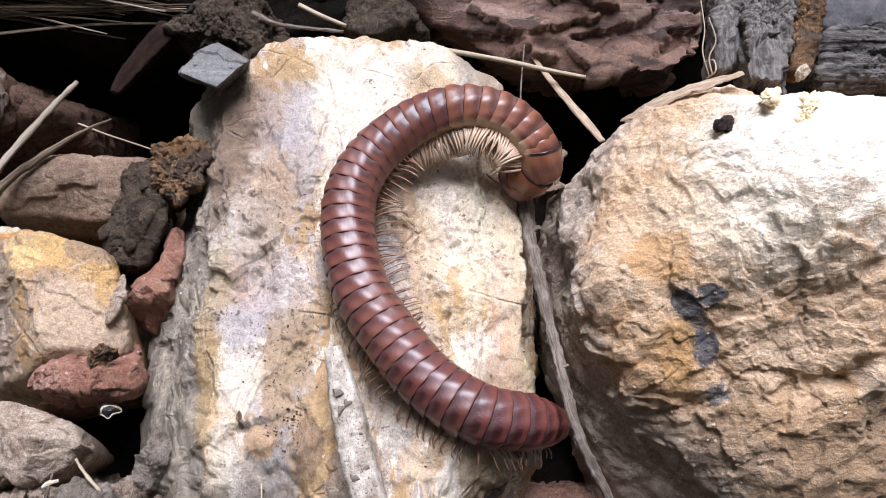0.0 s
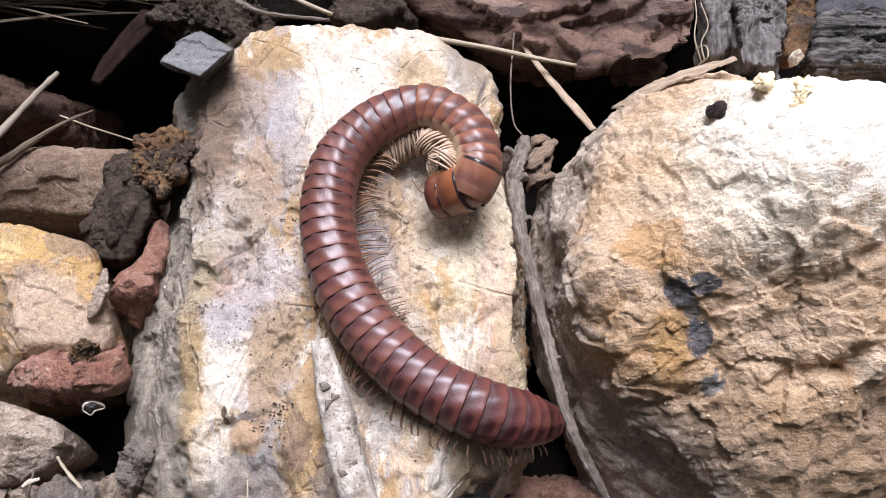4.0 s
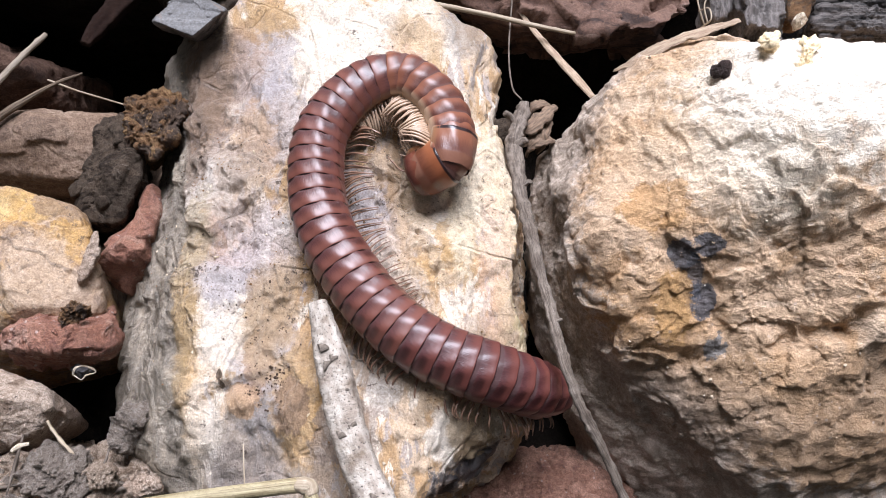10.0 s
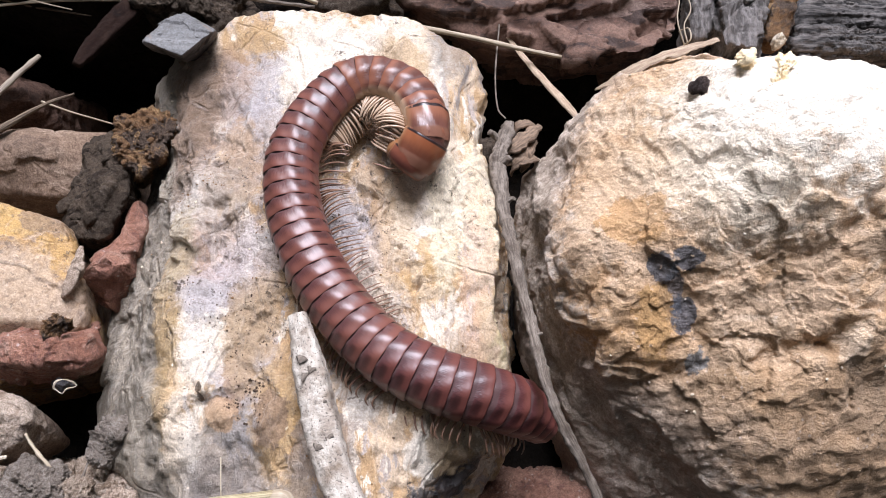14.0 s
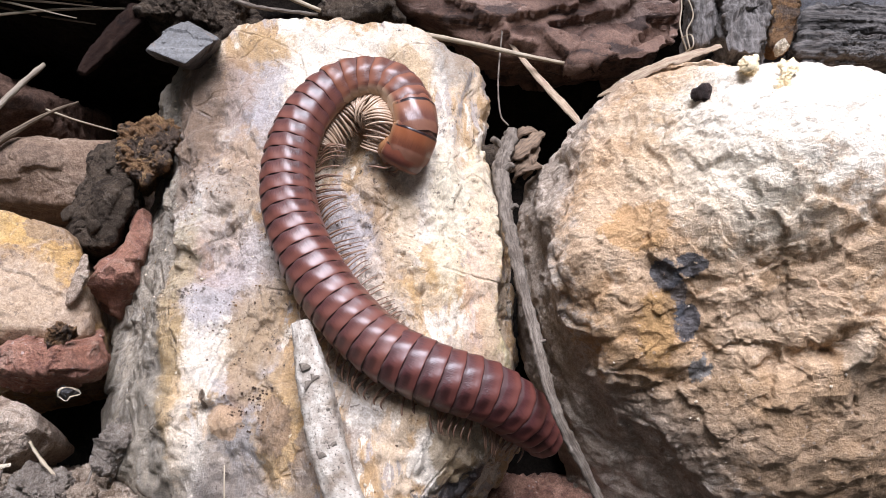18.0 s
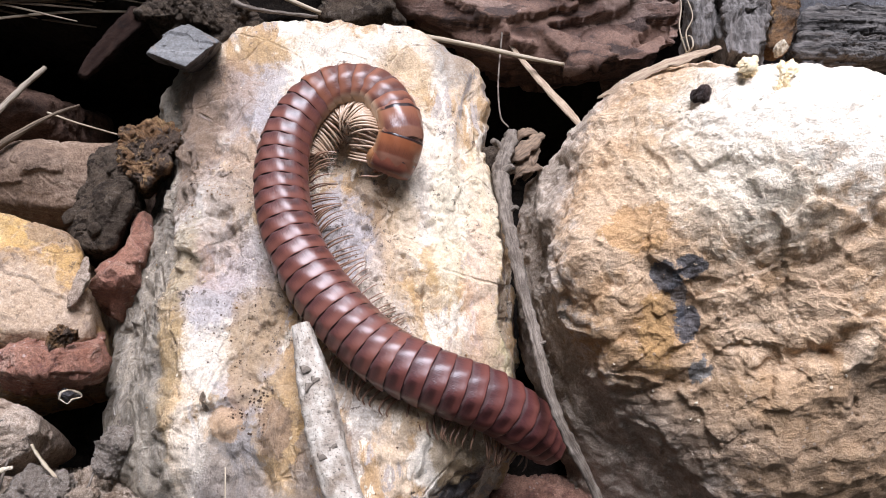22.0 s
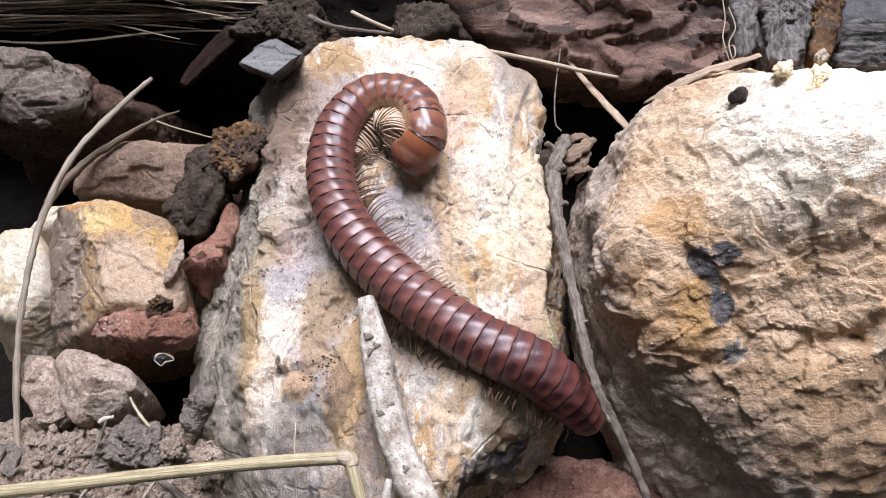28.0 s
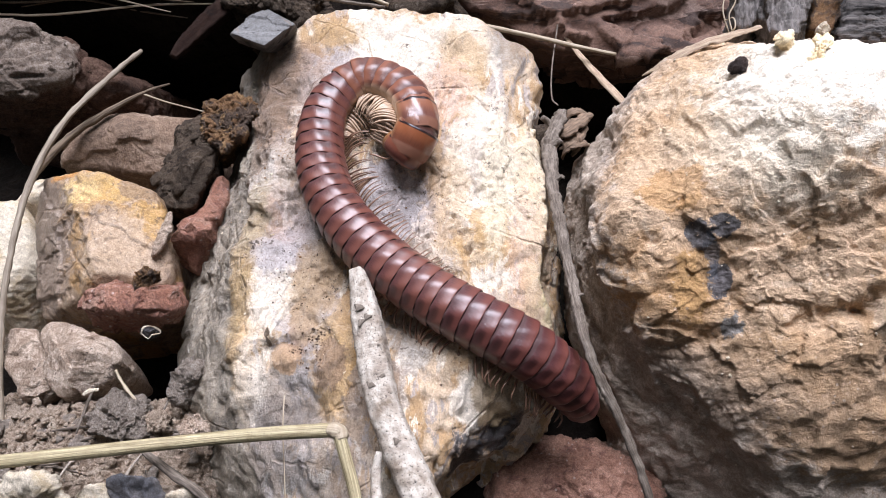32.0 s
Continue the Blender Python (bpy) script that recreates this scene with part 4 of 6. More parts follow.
stone("slate_stone", [(-51.5, 29.4, 30.0), (-47.6, 30.2, 32.0), (-43.5, 30.0, 31.0), (-42.3, 28.2, 29.0), (-44.7, 25.9, 26.0), (-50.7, 25.6, 26.0), (-52, 26, 14), (-44, 28, 14)], M_DARK, "smooth dark slate-grey stone on the soil", level=6, hard=16, rough=0.4, seed=67)
stone("cream_stone", [(-43.1, 28.1, 29.0), (-40.7, 29.1, 31.0), (-37.9, 29.3, 29.0), (-37.4, 26.7, 25.0), (-42.3, 25.6, 25.0), (-44, 26, 16), (-38, 28, 16)], M_CREAM, "pale small stone on the soil", level=5, hard=14, rough=0.4, seed=68)
stone("low_red_stone", [(11.5, 47.4, 12), (13.9, 48.9, 12.5), (16.5, 48.7, 12), (20.4, 46.7, 11), (24.3, 46.6, 12), (28.2, 46.0, 11), (29.1, 44.4, 11), (31.3, 42.9, 8), (17.1, 41.0, 13.5), (21.9, 42.0, 13.5), (16.2, 39.1, 12), (34.2, 40.8, 6), (21.3, 30.3, 13), (4.8, 36.4, 10), (2, 40, -3), (36, 40, -3), (36, 58, -3), (10, 58, -3), (4, 24, -3), (34, 24, -3), (30, 28, 9)],
      M_LOWRED, "dull red stone low in the gap", level=7, edges=10, rough=0.8, grain=0.14, fine=0.25, steps=0.6, step_scale=0.08, chips=[(60, 0.15, 0.35)], seed=71)
stone("gap_stone", [(2.5, 51.0, 12.0), (8.2, 50.1, 8.0), (0.4, 43.2, 10.0), (-3.6, 40.7, 6.0), (-6, 38, -3), (10, 50, -3), (12, 36, -3), (-4, 30, -3)], M_GAPSHADE, "stone deep in the gap, its shade put into a near-black colour", level=5, hard=14, rough=0.5, seed=72)

# ---- charred wood and rot ----
stone("charcoal_piece", [(-46.7, 108.6, 56.5), (-45.0, 112.9, 57), (-43.1, 114.4, 57), (-41.0, 116.6, 57), (-34.7, 111.8, 56.5), (-36.3, 109.3, 56.5), (-39.7, 105.7, 55.5), (-46.4, 111.0, 52.9), (-40.4, 109.0, 51.7), (-45.4, 124.6, 50.0), (-37.8, 122.5, 48.4), (-49.1, 123.2, 44.8), (-39.6, 120.2, 45.0)],
      M_SIDESHADE, "charcoal lump with a grey square-broken face, shade of its sides put into the colour", "charcoal", at=(-41.0, 113.0, 45.0), level=7, edges=4, rough=0.12, grain=0.3, fine=0.05, chips=[(16, 0.03, 0.12)], seed=81, seams=[((-43.5, 115.0, 57.4), (-39.5, 109.5, 56.6), 0.2, 1.0), ((-39.5, 109.5, 56.6), (-36.0, 110.5, 56.3), 0.18, 0.8), ((-45.0, 111.8, 57), (-42.0, 108.6, 56.4), 0.16, 0.5)])
burnt_bark = stone("burnt_bark", [(-53.8, 126.9, 52.7), (-52.2, 129.5, 54.7), (-46.2, 134.7, 56.2), (-36.3, 133.8, 55.5), (-32.6, 124.3, 53.2), (-33.8, 119.7, 50.9), (-38.0, 121.0, 53.2), (-40.4, 124.3, 54.5), (-46.4, 126.2, 53.4), (-51.8, 127.0, 50.3), (-46, 132, 40), (-30, 132, 40), (-48, 128, 30), (-30, 124, 30)],
      M_CHAR, "burnt black bark with a grey crumbling rim", "bark", level=7, hard=16, rough=1.1, grain=0.2, fine=0.4, chips=[(80, 0.2, 0.6)], seed=83)
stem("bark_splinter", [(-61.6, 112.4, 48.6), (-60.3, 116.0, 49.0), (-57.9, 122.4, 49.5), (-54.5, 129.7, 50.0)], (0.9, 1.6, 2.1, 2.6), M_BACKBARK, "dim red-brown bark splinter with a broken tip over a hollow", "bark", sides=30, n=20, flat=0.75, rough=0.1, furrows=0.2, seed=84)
charred_stick = stone("charred_stick", [(-58.8, 102.7, 41), (-53.9, 101.5, 43), (-48.5, 93.5, 43), (-48.2, 87.5, 41), (-51.4, 81.2, 36.5), (-58.0, 82.2, 35), (-61.2, 85.7, 35), (-60.6, 87.3, 36.5), (-58.5, 92.1, 39), (-57.8, 96.4, 40.5), (-52.5, 87.8, 42), (-70, 94, 10), (-58, 98, 8), (-60, 104, 12)],
      M_CHAR, "thick charred stick end with scaly surface", "charred stick", level=7, edges=18, rough=0.5, grain=0.16, ridges=0.5, ridge_scale=(0.25, 0.08, 0.08), fine=0.14, chips=[(30, 0.08, 0.2)], seed=85)
rust_rot = stone("rust_rot", [(-53.1, 102.0, 45), (-51.6, 102.7, 46), (-46.5, 101.5, 46.5), (-43.3, 103.1, 47), (-42.1, 101.2, 46.5), (-42.1, 96.6, 45.5), (-45.0, 93.4, 44.5), (-46.1, 89.8, 43), (-49.1, 91.5, 43), (-50.3, 94.2, 44.5), (-52.5, 98.3, 44.5), (-46.0, 95.5, 46.5), (-54, 104, 34), (-46, 104, 34), (-52, 100, 30)],
      M_RUST, "crumbly rust-brown rotten wood on a charred stick", "rotten wood", level=7, edges=8, rough=1.3, grain=0.32, fine=0.4, octaves=5, seed=87)
stone("rot_crumb", [(-54.9, 61.3, 40.0), (-53.6, 62.7, 41.0), (-50.3, 61.9, 41.0), (-50.8, 61.6, 38.0), (-53.2, 60.6, 38.0), (-55.5, 60.9, 38.0)], M_RUST, "small brown crumb of rot on a stone", "crumb", level=5, hard=8, rough=0.6, grain=0.6, fine=0.4, seed=88)

# ---- weathered wood and stones behind the boulder ----
wood_stub = stone("wood_stub", [(49.6, 99.6, 62.3), (53.0, 116.8, 66), (60.7, 116.6, 66), (54.8, 98.2, 63.2), (56.5, 104.1, 64.6), (50.6, 105, 64.2), (51.5, 104.5, 54), (57.5, 103.5, 54), (55, 121, 57), (62, 120, 57), (58, 140, 70), (66, 140, 70)],
      M_WOOD, "weathered shaggy grey wood board standing behind a boulder", "wood board", level=7, edges=6, rough=0.5, grain=0.25, ridges=0.9, ridge_scale=(0.4, 0.07, 0.07), fine=0.35, chips=[(60, 0.1, 0.35)], seed=91)
stone("wood_block", [(45.1, 104.4, 61), (45.9, 108.6, 64), (48.4, 116.9, 66), (52.6, 116.8, 66), (50.6, 105.8, 61), (46.6, 104.6, 60.2), (47, 110, 52), (52, 110, 52), (50, 122, 56), (54, 122, 56), (52, 140, 70), (57, 140, 70)],
      M_WOOD, "brown-grey broken wood block with a dark underside", "wood block", level=6, edges=6, rough=0.5, grain=0.3, fine=0.3, chips=[(40, 0.15, 0.4)], seed=92)
stone("brown_bark", [(58.9, 104.7, 60), (60.9, 111.1, 62), (62.9, 118.0, 64), (67.0, 117.9, 64), (64.6, 111.1, 62), (62.2, 105.9, 59), (62, 110, 54), (66, 112, 54), (66, 122, 56), (70, 138, 68), (66, 138, 68)], M_RUST, "torn yellow-brown bark beside a wood board", "bark", level=6, edges=6, rough=0.7, grain=0.3, fine=0.4, chips=[(30, 0.15, 0.4)], seed=93)
stone("white_pebble", [(59.6, 104.4, 60.0), (61.0, 106.0, 60.2), (62.6, 104.8, 60.0), (61.2, 103.2, 59.6), (61.0, 104.6, 61.8), (60.0, 103.8, 58.2), (62.2, 105.6, 58.2)], M_CREAM, "small whitish pebble behind the boulder's edge", "pebble", level=5, edges=10, rough=0.2, grain=0.5, fine=0.1, seed=94)
stone("grey_driftwood", [(65.9, 109.1, 57), (67.8, 111.7, 58), (74.7, 111.6, 58), (81.4, 111.4, 58), (90, 107.4, 55), (67.4, 107.0, 54.5), (95, 112, 56), (68, 114, 48), (92, 114, 48)], M_DRIFT, "grey weathered driftwood lying behind a boulder", "driftwood", level=7, edges=6, rough=0.5, grain=0.15, ridges=1.5, ridge_scale=(0.05, 0.3, 0.3), fine=0.35, seed=95)
stone("grey_driftwood", [(68.5, 117.2, 57), (72.4, 120.8, 58), (81.2, 122.3, 58), (92, 120.2, 57), (70, 116, 54), (94, 117, 53), (72, 124, 44), (94, 126, 44)], M_DRIFT, "grey splintered wood in the shade", "driftwood", level=6, edges=6, rough=0.6, grain=0.15, ridges=1.4, ridge_scale=(0.05, 0.3, 0.3), seed=96)
stone("shade_stone", [(85.6, 163.5, 43.2), (121.0, 164.4, 44.0), (115.6, 145.2, 39.2), (83.0, 146.2, 40.0), (80, 165, 10), (130, 165, 10), (80, 190, 60), (130, 190, 60), (80, 150, 0), (130, 150, 0)], M_DARK, "dark stone behind grey wood", level=6, hard=14, rough=1.0, seed=97)
stone("bank_stone", [(-150, 142, 34), (-60, 146, 36), (-22, 140, 40), (-20, 150, 60), (-150, 146, 58), (-150, 190, 60), (-20, 190, 66), (-150, 160, 4), (-20, 158, 4), (-80, 140, 48)], M_GAPSHADE, "overhanging stone, coloured near black for its deep shade", level=7, hard=16, rough=1.5, grain=0.08, steps=0.8, step_scale=np.array([0.04, 0.05, 0.12]), seed=98)
stone("dark_lump", [(-21.9, 135.3, 46.6), (-21.0, 142.6, 49.7), (-9.1, 142.6, 49.7), (-5.0, 136.2, 47.3), (-10.1, 133.1, 47.5), (-18.1, 132.2, 46.8), (-16, 150, 30), (-2, 150, 30), (-14, 160, 0), (0, 160, 0)], M_CHAR, "dark crumbly lump behind the long stone", "lump", level=6, hard=10, rough=1.0, grain=0.25, fine=0.6, seed=99)

# ---- stems, straws and leaf strips ----
crack_stem = stem("crack_stem", [(17.3, 104.8, 41.5), (16.6, 101.0, 42.0), (15.3, 97.0, 42.4), (14.4, 91.8, 42.0), (15.0, 82.0, 41.6), (15.8, 74.4, 42.0), (16.8, 65.1, 41.8), (17.8, 55.9, 42.2), (18.8, 48.4, 42.7), (20.9, 43.5, 40.2), (23.9, 39.5, 35.9), (26.9, 34.7, 30.9), (29.0, 30.5, 26.5)], (0.8, 1.45, 1.2, 1.5, 1.0, 1.0, 0.8, 0.8, 0.66, 0.72, 0.6, 0.6, 0.5), M_TWIG, "long thin grey-brown stem lying along a gap", sides=20, n=24, rough=0.22, furrows=0.14, seed=4)
for pts, wide in (([(15.6, 99.0, 42.2), (13.9, 99.8, 43.4), (13.2, 99.2, 44.2)], 0.75), ([(14.6, 93.0, 42.2), (16.0, 93.4, 43.4), (16.6, 92.6, 44.0)], 0.7), ([(14.9, 84.0, 41.8), (16.2, 84.6, 42.6), (16.9, 84.2, 42.8)], 0.5), ([(17.6, 57.5, 42.2), (18.9, 57.9, 42.6)], 0.35)):
    stem("knot", pts, (wide, wide * 0.9, wide * 0.5), M_TWIG, "", parent=crack_stem, sides=10, n=6, rough=0.35, seed=int(wide * 100))
bark_stick = new("bark_stick")
bark_stick.location = (-0.014, 0.045, 0.040)
tagged(bark_stick, "pale grey bark-covered stick lying on the stone", "stick")
STICK = [(-16.3, 59.1, 45.5), (-14.2, 52.0, 43.0), (-12.4, 45.5, 40.6), (-10.3, 39.0, 38.7), (-7.3, 32.9, 36.9), (-4.1, 27.2, 35.3), (-1.0, 21.7, 33.7)]
stem("wood", STICK, (1.3, 2.3, 2.5, 2.3, 2.5, 2.5, 2.3), M_BARK, "", parent=bark_stick, sides=44, n=30, rough=0.05, furrows=0.10, seed=6)
stem("side_shoot", [(-10.3, 32.8, 36.9), (-10.7, 30.2, 35.2), (-10.1, 25.9, 33.9)], (0.5, 0.8, 0.9), M_BARK, "", parent=bark_stick, sides=14, n=10, rough=0.12, seed=61)
rng = random.Random(8)
for k in range(9):
    u = rng.uniform(0.9, 5.6)
    i0 = int(u)
    p = np.array(STICK[i0]) * (1 - u + i0) + np.array(STICK[i0 + 1]) * (u - i0)
    off = rng.uniform(-1.5, 1.5)
    q = p + np.array([off, 0, math.sqrt(2.25**2 - off**2)])
    ln = rng.uniform(0.8, 2.4)
    stem("bark_flake", [q + np.array([0.3, ln * 0.5, -0.1]), q + np.array([0, 0, 0.15]), q - np.array([0.3, ln * 0.5, 0.0])], (0.15, rng.uniform(0.5, 0.9), 0.12), M_TWIG, "", parent=bark_stick, sides=8, n=5, flat=0.16, rough=0.3, seed=k)
yellow_stalk = new("yellow_stalk")
yellow_stalk.location = (-0.05, 0.038, 0.034)
tagged(yellow_stalk, "dry yellow grass stalk bent at a node, lying across the stone", "grass stalk")
stem("stalk", [(-72.1, 29.6, 33.0), (-53.8, 31.6, 35.0), (-37.2, 33.8, 36.0), (-26.4, 34.8, 37.0), (-17.4, 35.8, 37.0)], (1.0, 0.95, 0.92, 0.95, 1.0), M_GRASS, "", parent=yellow_stalk, sides=18, n=12, furrows=0.14, seed=7)
stem("lower_stalk", [(-16.5, 35.3, 37.0), (-15.3, 32.4, 35.5), (-13.5, 27.8, 33.0), (-12.1, 22.2, 31.0)], (0.95, 0.9, 0.88, 0.85), M_GRASS, "", parent=yellow_stalk, sides=18, n=10, furrows=0.14, seed=8)
stem("node", [(-18.1, 35.8, 37.0), (-17.1, 35.7, 37.2), (-16.4, 35.5, 37.0), (-16.0, 34.6, 36.6)], (1.0, 1.15, 1.12, 0.95), M_STRAW, "", parent=yellow_stalk, sides=18, n=6, rough=0.1, seed=9)
stem("curved_stem", [(-71.4, 118.7, 45.9), (-74.8, 108.1, 46.2), (-79.2, 94.6, 45.2), (-81.3, 82.0, 42.0), (-81.1, 70.8, 38.5), (-80.7, 61.4, 34.0), (-79.3, 52.4, 29.7), (-77.0, 41.1, 23.2)], (0.5, 0.6, 0.7, 0.66, 0.58, 0.55, 0.62, 0.6), M_STEM, "long curved pale dry stem over dark hollows", sides=12, n=10, rough=0.2, seed=9)
stem("thin_twig", [(-85.7, 88.4, 37.5), (-82.0, 95.5, 39.5), (-76.4, 101.3, 41.4), (-68.8, 108.0, 42.7), (-64.3, 112.3, 42.1)], (0.9, 0.8, 0.7, 0.35, 0.2), M_FIBRE, "thin dark twig lying on a brown stone", "twig", sides=9, n=8, rough=0.25, seed=10)
stem("pale_thread", [(-75.6, 119.5, 34.3), (-68.4, 115.5, 35.0), (-61.1, 111.1, 36.7), (-56.4, 108.0, 38.1)], (0.22, 0.18, 0.18, 0.15), M_STRAW, "pale dry fibre stretched over a stone", "fibre", sides=6, n=6)
stem("straw", [(0.5, 127.5, 46.8), (2.8, 127.8, 46), (11.9, 129.2, 43), (21.3, 129.2, 40.5), (30.0, 128.9, 38.7)], (0.5, 0.55, 0.55, 0.5, 0.4), M_STRAW, "pale straw bridging a dark gap", "straw", sides=10, n=8, rough=0.1, seed=12)
stem("dry_grass", [(18.6, 137.4, 39), (21.1, 133.2, 37.6), (24.5, 127.0, 36.8), (29.4, 116.4, 37), (31.5, 111.0, 37.5)], (0.35, 0.6, 0.9, 1.0, 0.7), M_LEAF, "bent dry grass blade in a dark gap", "grass blade", sides=10, n=8, flat=0.35, rough=0.12, seed=13)
stem("hair_root", [(18.4, 146.9, 45.5), (17.4, 136.6, 41.3), (15.9, 122.6, 39.4), (15.4, 109.3, 41.7), (16.1, 101.3, 45.7)], (0.2, 0.2, 0.18, 0.18, 0.15), M_TWIG, "fine hanging root fibre", "fibre", sides=6, n=8)
stem("thin_twig", [(-36.9, 129.0, 54.4), (-32.6, 125.8, 54.4), (-28.1, 126.9, 52.7), (-19.8, 128.7, 50.3)], (0.6, 0.5, 0.4, 0.3), M_TWIG, "thin twig lying over the long stone's end", "twig", sides=8, n=8, rough=0.3, seed=14)
stem("thin_twig", [(-29.6, 137.3, 50.6), (-25.0, 135.5, 49.2), (-20.0, 134.6, 47.4)], (0.5, 0.5, 0.4), M_STRAW, "short pale twig behind the long stone", "twig", sides=8, n=6, seed=15)
stem("leaf_strip", [(30.4, 98.7, 54.4), (32.9, 97.3, 57.4), (37.0, 97.7, 60.2), (41.4, 98.5, 61.7), (49.0, 100.6, 63)], (0.5, 1.3, 1.2, 1.0, 1.0, 0.5), M_LEAF, "curled dry leaf strip lying on the boulder", "dry leaf", sides=16, n=14, flat=0.24, rough=0.3, seed=16)
stem("white_fibre", [(-26.5, 42.6, 34.8), (-25.7, 37.2, 34.2), (-24.9, 32.1, 31.7), (-24.2, 27.2, 29.3)], (0.10, 0.10, 0.10, 0.10), M_STRAW, "single fine white fibre on the stone", "fibre", sides=6, n=6)
for k, pts in enumerate(([(45.2, 104.1, 59.3), (44.1, 107.5, 61.9), (44.8, 111.4, 63.6), (44.5, 116.1, 66.0)], [(45.4, 103.6, 60.1), (44.9, 106.0, 61.9), (46.0, 108.2, 63.7), (45.2, 112.1, 65.4)], [(44.8, 103.9, 59.1), (45.6, 103.3, 61.1), (45.6, 105.6, 61.6), (44.2, 106.0, 60.7)])):
    stem("root_hair", pts, (0.14, 0.14, 0.12, 0.1), M_STRAW, "curly fine root hairs on a wood stub", "fibre", group="root hairs", sides=6, n=8)
bark_curl = new("bark_curl")
bark_curl.location = (0.022, 0.100, 0.034)
tagged(bark_curl, "crumpled curled scraps of brown bark at a stem's tip", "bark scrap")
for k, (pts, wide) in enumerate((([(16.6, 98.2, 40.0), (18.1, 98.0, 42.5), (21.0, 101.4, 42.4), (23.0, 103.9, 41.7)], 1.1), ([(16.8, 96.8, 38.8), (18.8, 95.7, 40.8), (21.3, 96.8, 40.3), (23.0, 98.0, 38.4)], 0.8), ([(17.3, 95.4, 37.7), (18.1, 95.5, 40.7), (20.4, 97.9, 41.1), (21.7, 101.1, 40.8)], 0.9), ([(18.0, 102.1, 41.7), (18.9, 102.4, 43.2), (21.1, 104.2, 41.9), (22.7, 103.7, 40.1)], 0.8), ([(19.0, 95.7, 38.1), (19.8, 96.0, 39.7), (19.8, 96.7, 41.6), (19.5, 99.7, 41.1)], 0.7))):
    stem("curl", pts, (wide * 0.7, wide * 1.45, wide * 1.3, wide * 0.6), M_CURL, "", parent=bark_curl, sides=12, n=9, flat=0.4, rough=0.35, seed=60 + k)
stone("bark_scrap", [(11.5, 102.1, 40.4), (14.9, 102.4, 40.7), (15.0, 98.6, 40.3), (12.9, 96.5, 38.5), (11.1, 99.5, 39.6), (10.5, 97.5, 31.7), (13.7, 99.6, 31.7)], M_CHAR, "small dark bark scrap by the long stone", "bark scrap", level=5, hard=12, rough=0.4, grain=0.4, fine=0.2, seed=102)
stone("seed_pellet", [(40.9, 87.0, 64.0), (41.4, 88.3, 63.7), (42.8, 88.5, 63.7), (43.9, 87.3, 64.0), (43.3, 85.8, 64.1), (41.7, 85.7, 64.1), (41.8, 86.6, 65.8), (43.0, 87.1, 65.7), (41.5, 86.3, 63.0), (43.4, 87.7, 62.8)], M_PELLET, "dark shrivelled pellet on the boulder", "pellet", level=6, edges=8, rough=0.22, grain=0.9, fine=0.06, octaves=4, chips=[(24, 0.1, 0.14)], seed=103)
for k, corners in enumerate(([(48.5, 90.7, 65.3), (48.3, 90.4, 68.2), (50.0, 89.9, 68.4), (51.2, 89.4, 66.4), (49.2, 88.3, 65.8), (48.0, 87.3, 69.3)], [(50.8, 82.6, 65.9), (51.7, 85.0, 67.0), (53.5, 88.8, 68.5), (55.5, 89.7, 69.1), (56.0, 87.3, 68.2), (52.6, 83.2, 67.0), (52.8, 85.2, 69.0)])):
    stone("resin_flake", corners, M_FLAKE, "yellowish crumbly flake stuck to the boulder", "flake", group="yellow flakes", level=6, edges=4, rough=0.45, grain=0.5, fine=0.2, chips=[(30, 0.2, 0.2)], seed=105 + k)
shell = stone("shell_bit", [(-55.7, 56.6, 31.0), (-54.5, 57.1, 32.0), (-51.9, 56.6, 32.0), (-52.0, 56.7, 30.0), (-54.0, 55.6, 30.0), (-52.5, 54.9, 33.0)], M_DARK, "small black shell scrap with white rim", "shell", level=5, hard=8, rough=0.2, grain=0.9, fine=0.1, seed=108)
stem("rim", [(-54.1, 54.7, 32.5), (-53.6, 55.4, 33.5), (-52.5, 55.8, 33.5), (-51.5, 55.9, 32.5), (-51.1, 55.5, 32.0), (-52.3, 54.9, 32.2), (-52.9, 54.3, 32.0), (-54.0, 54.8, 32.5)], (0.10, 0.17, 0.07, 0.2, 0.07, 0.15, 0.07, 0.10), M_CREAM, "white rim", parent=shell, sides=7, n=6, rough=0.3)

# ---- dry grass mat on the dark stone ----
grass_mat = new("grass_mat")
grass_mat.location = (-0.085, 0.137, 0.048)
tagged(grass_mat, "matted dry brown grass blades on a dark stone", "dry grass")
rng = random.Random(5)
for k in range(120):
    y0 = rng.uniform(-40, 55)
    d = 160 + rng.uniform(-3, 5)
    x0, x1 = rng.uniform(-150, -104), rng.uniform(-70, -44)
    h = 50 + rng.uniform(-5, 10)
    yy = 139.5 + rng.uniform(-4, 9)
    bend = rng.uniform(-3, 3)
    pts = [(x0, yy, h), (x0 * 0.65 + x1 * 0.35, yy + bend, h + rng.uniform(-1.5, 2)), (x0 * 0.3 + x1 * 0.7, yy + bend * 0.5, h + rng.uniform(-1.5, 2)), (x1, yy + rng.uniform(-3, 3), h - rng.uniform(0, 3))]
    stem("blade", pts, (0.25, 0.45, 0.4, 0.15), rng.choice((M_FIBRE, M_FIBRE, M_FIBRE, M_FIBRE, M_STRAW)), "", parent=grass_mat, sides=6, n=5, flat=0.6, seed=k)

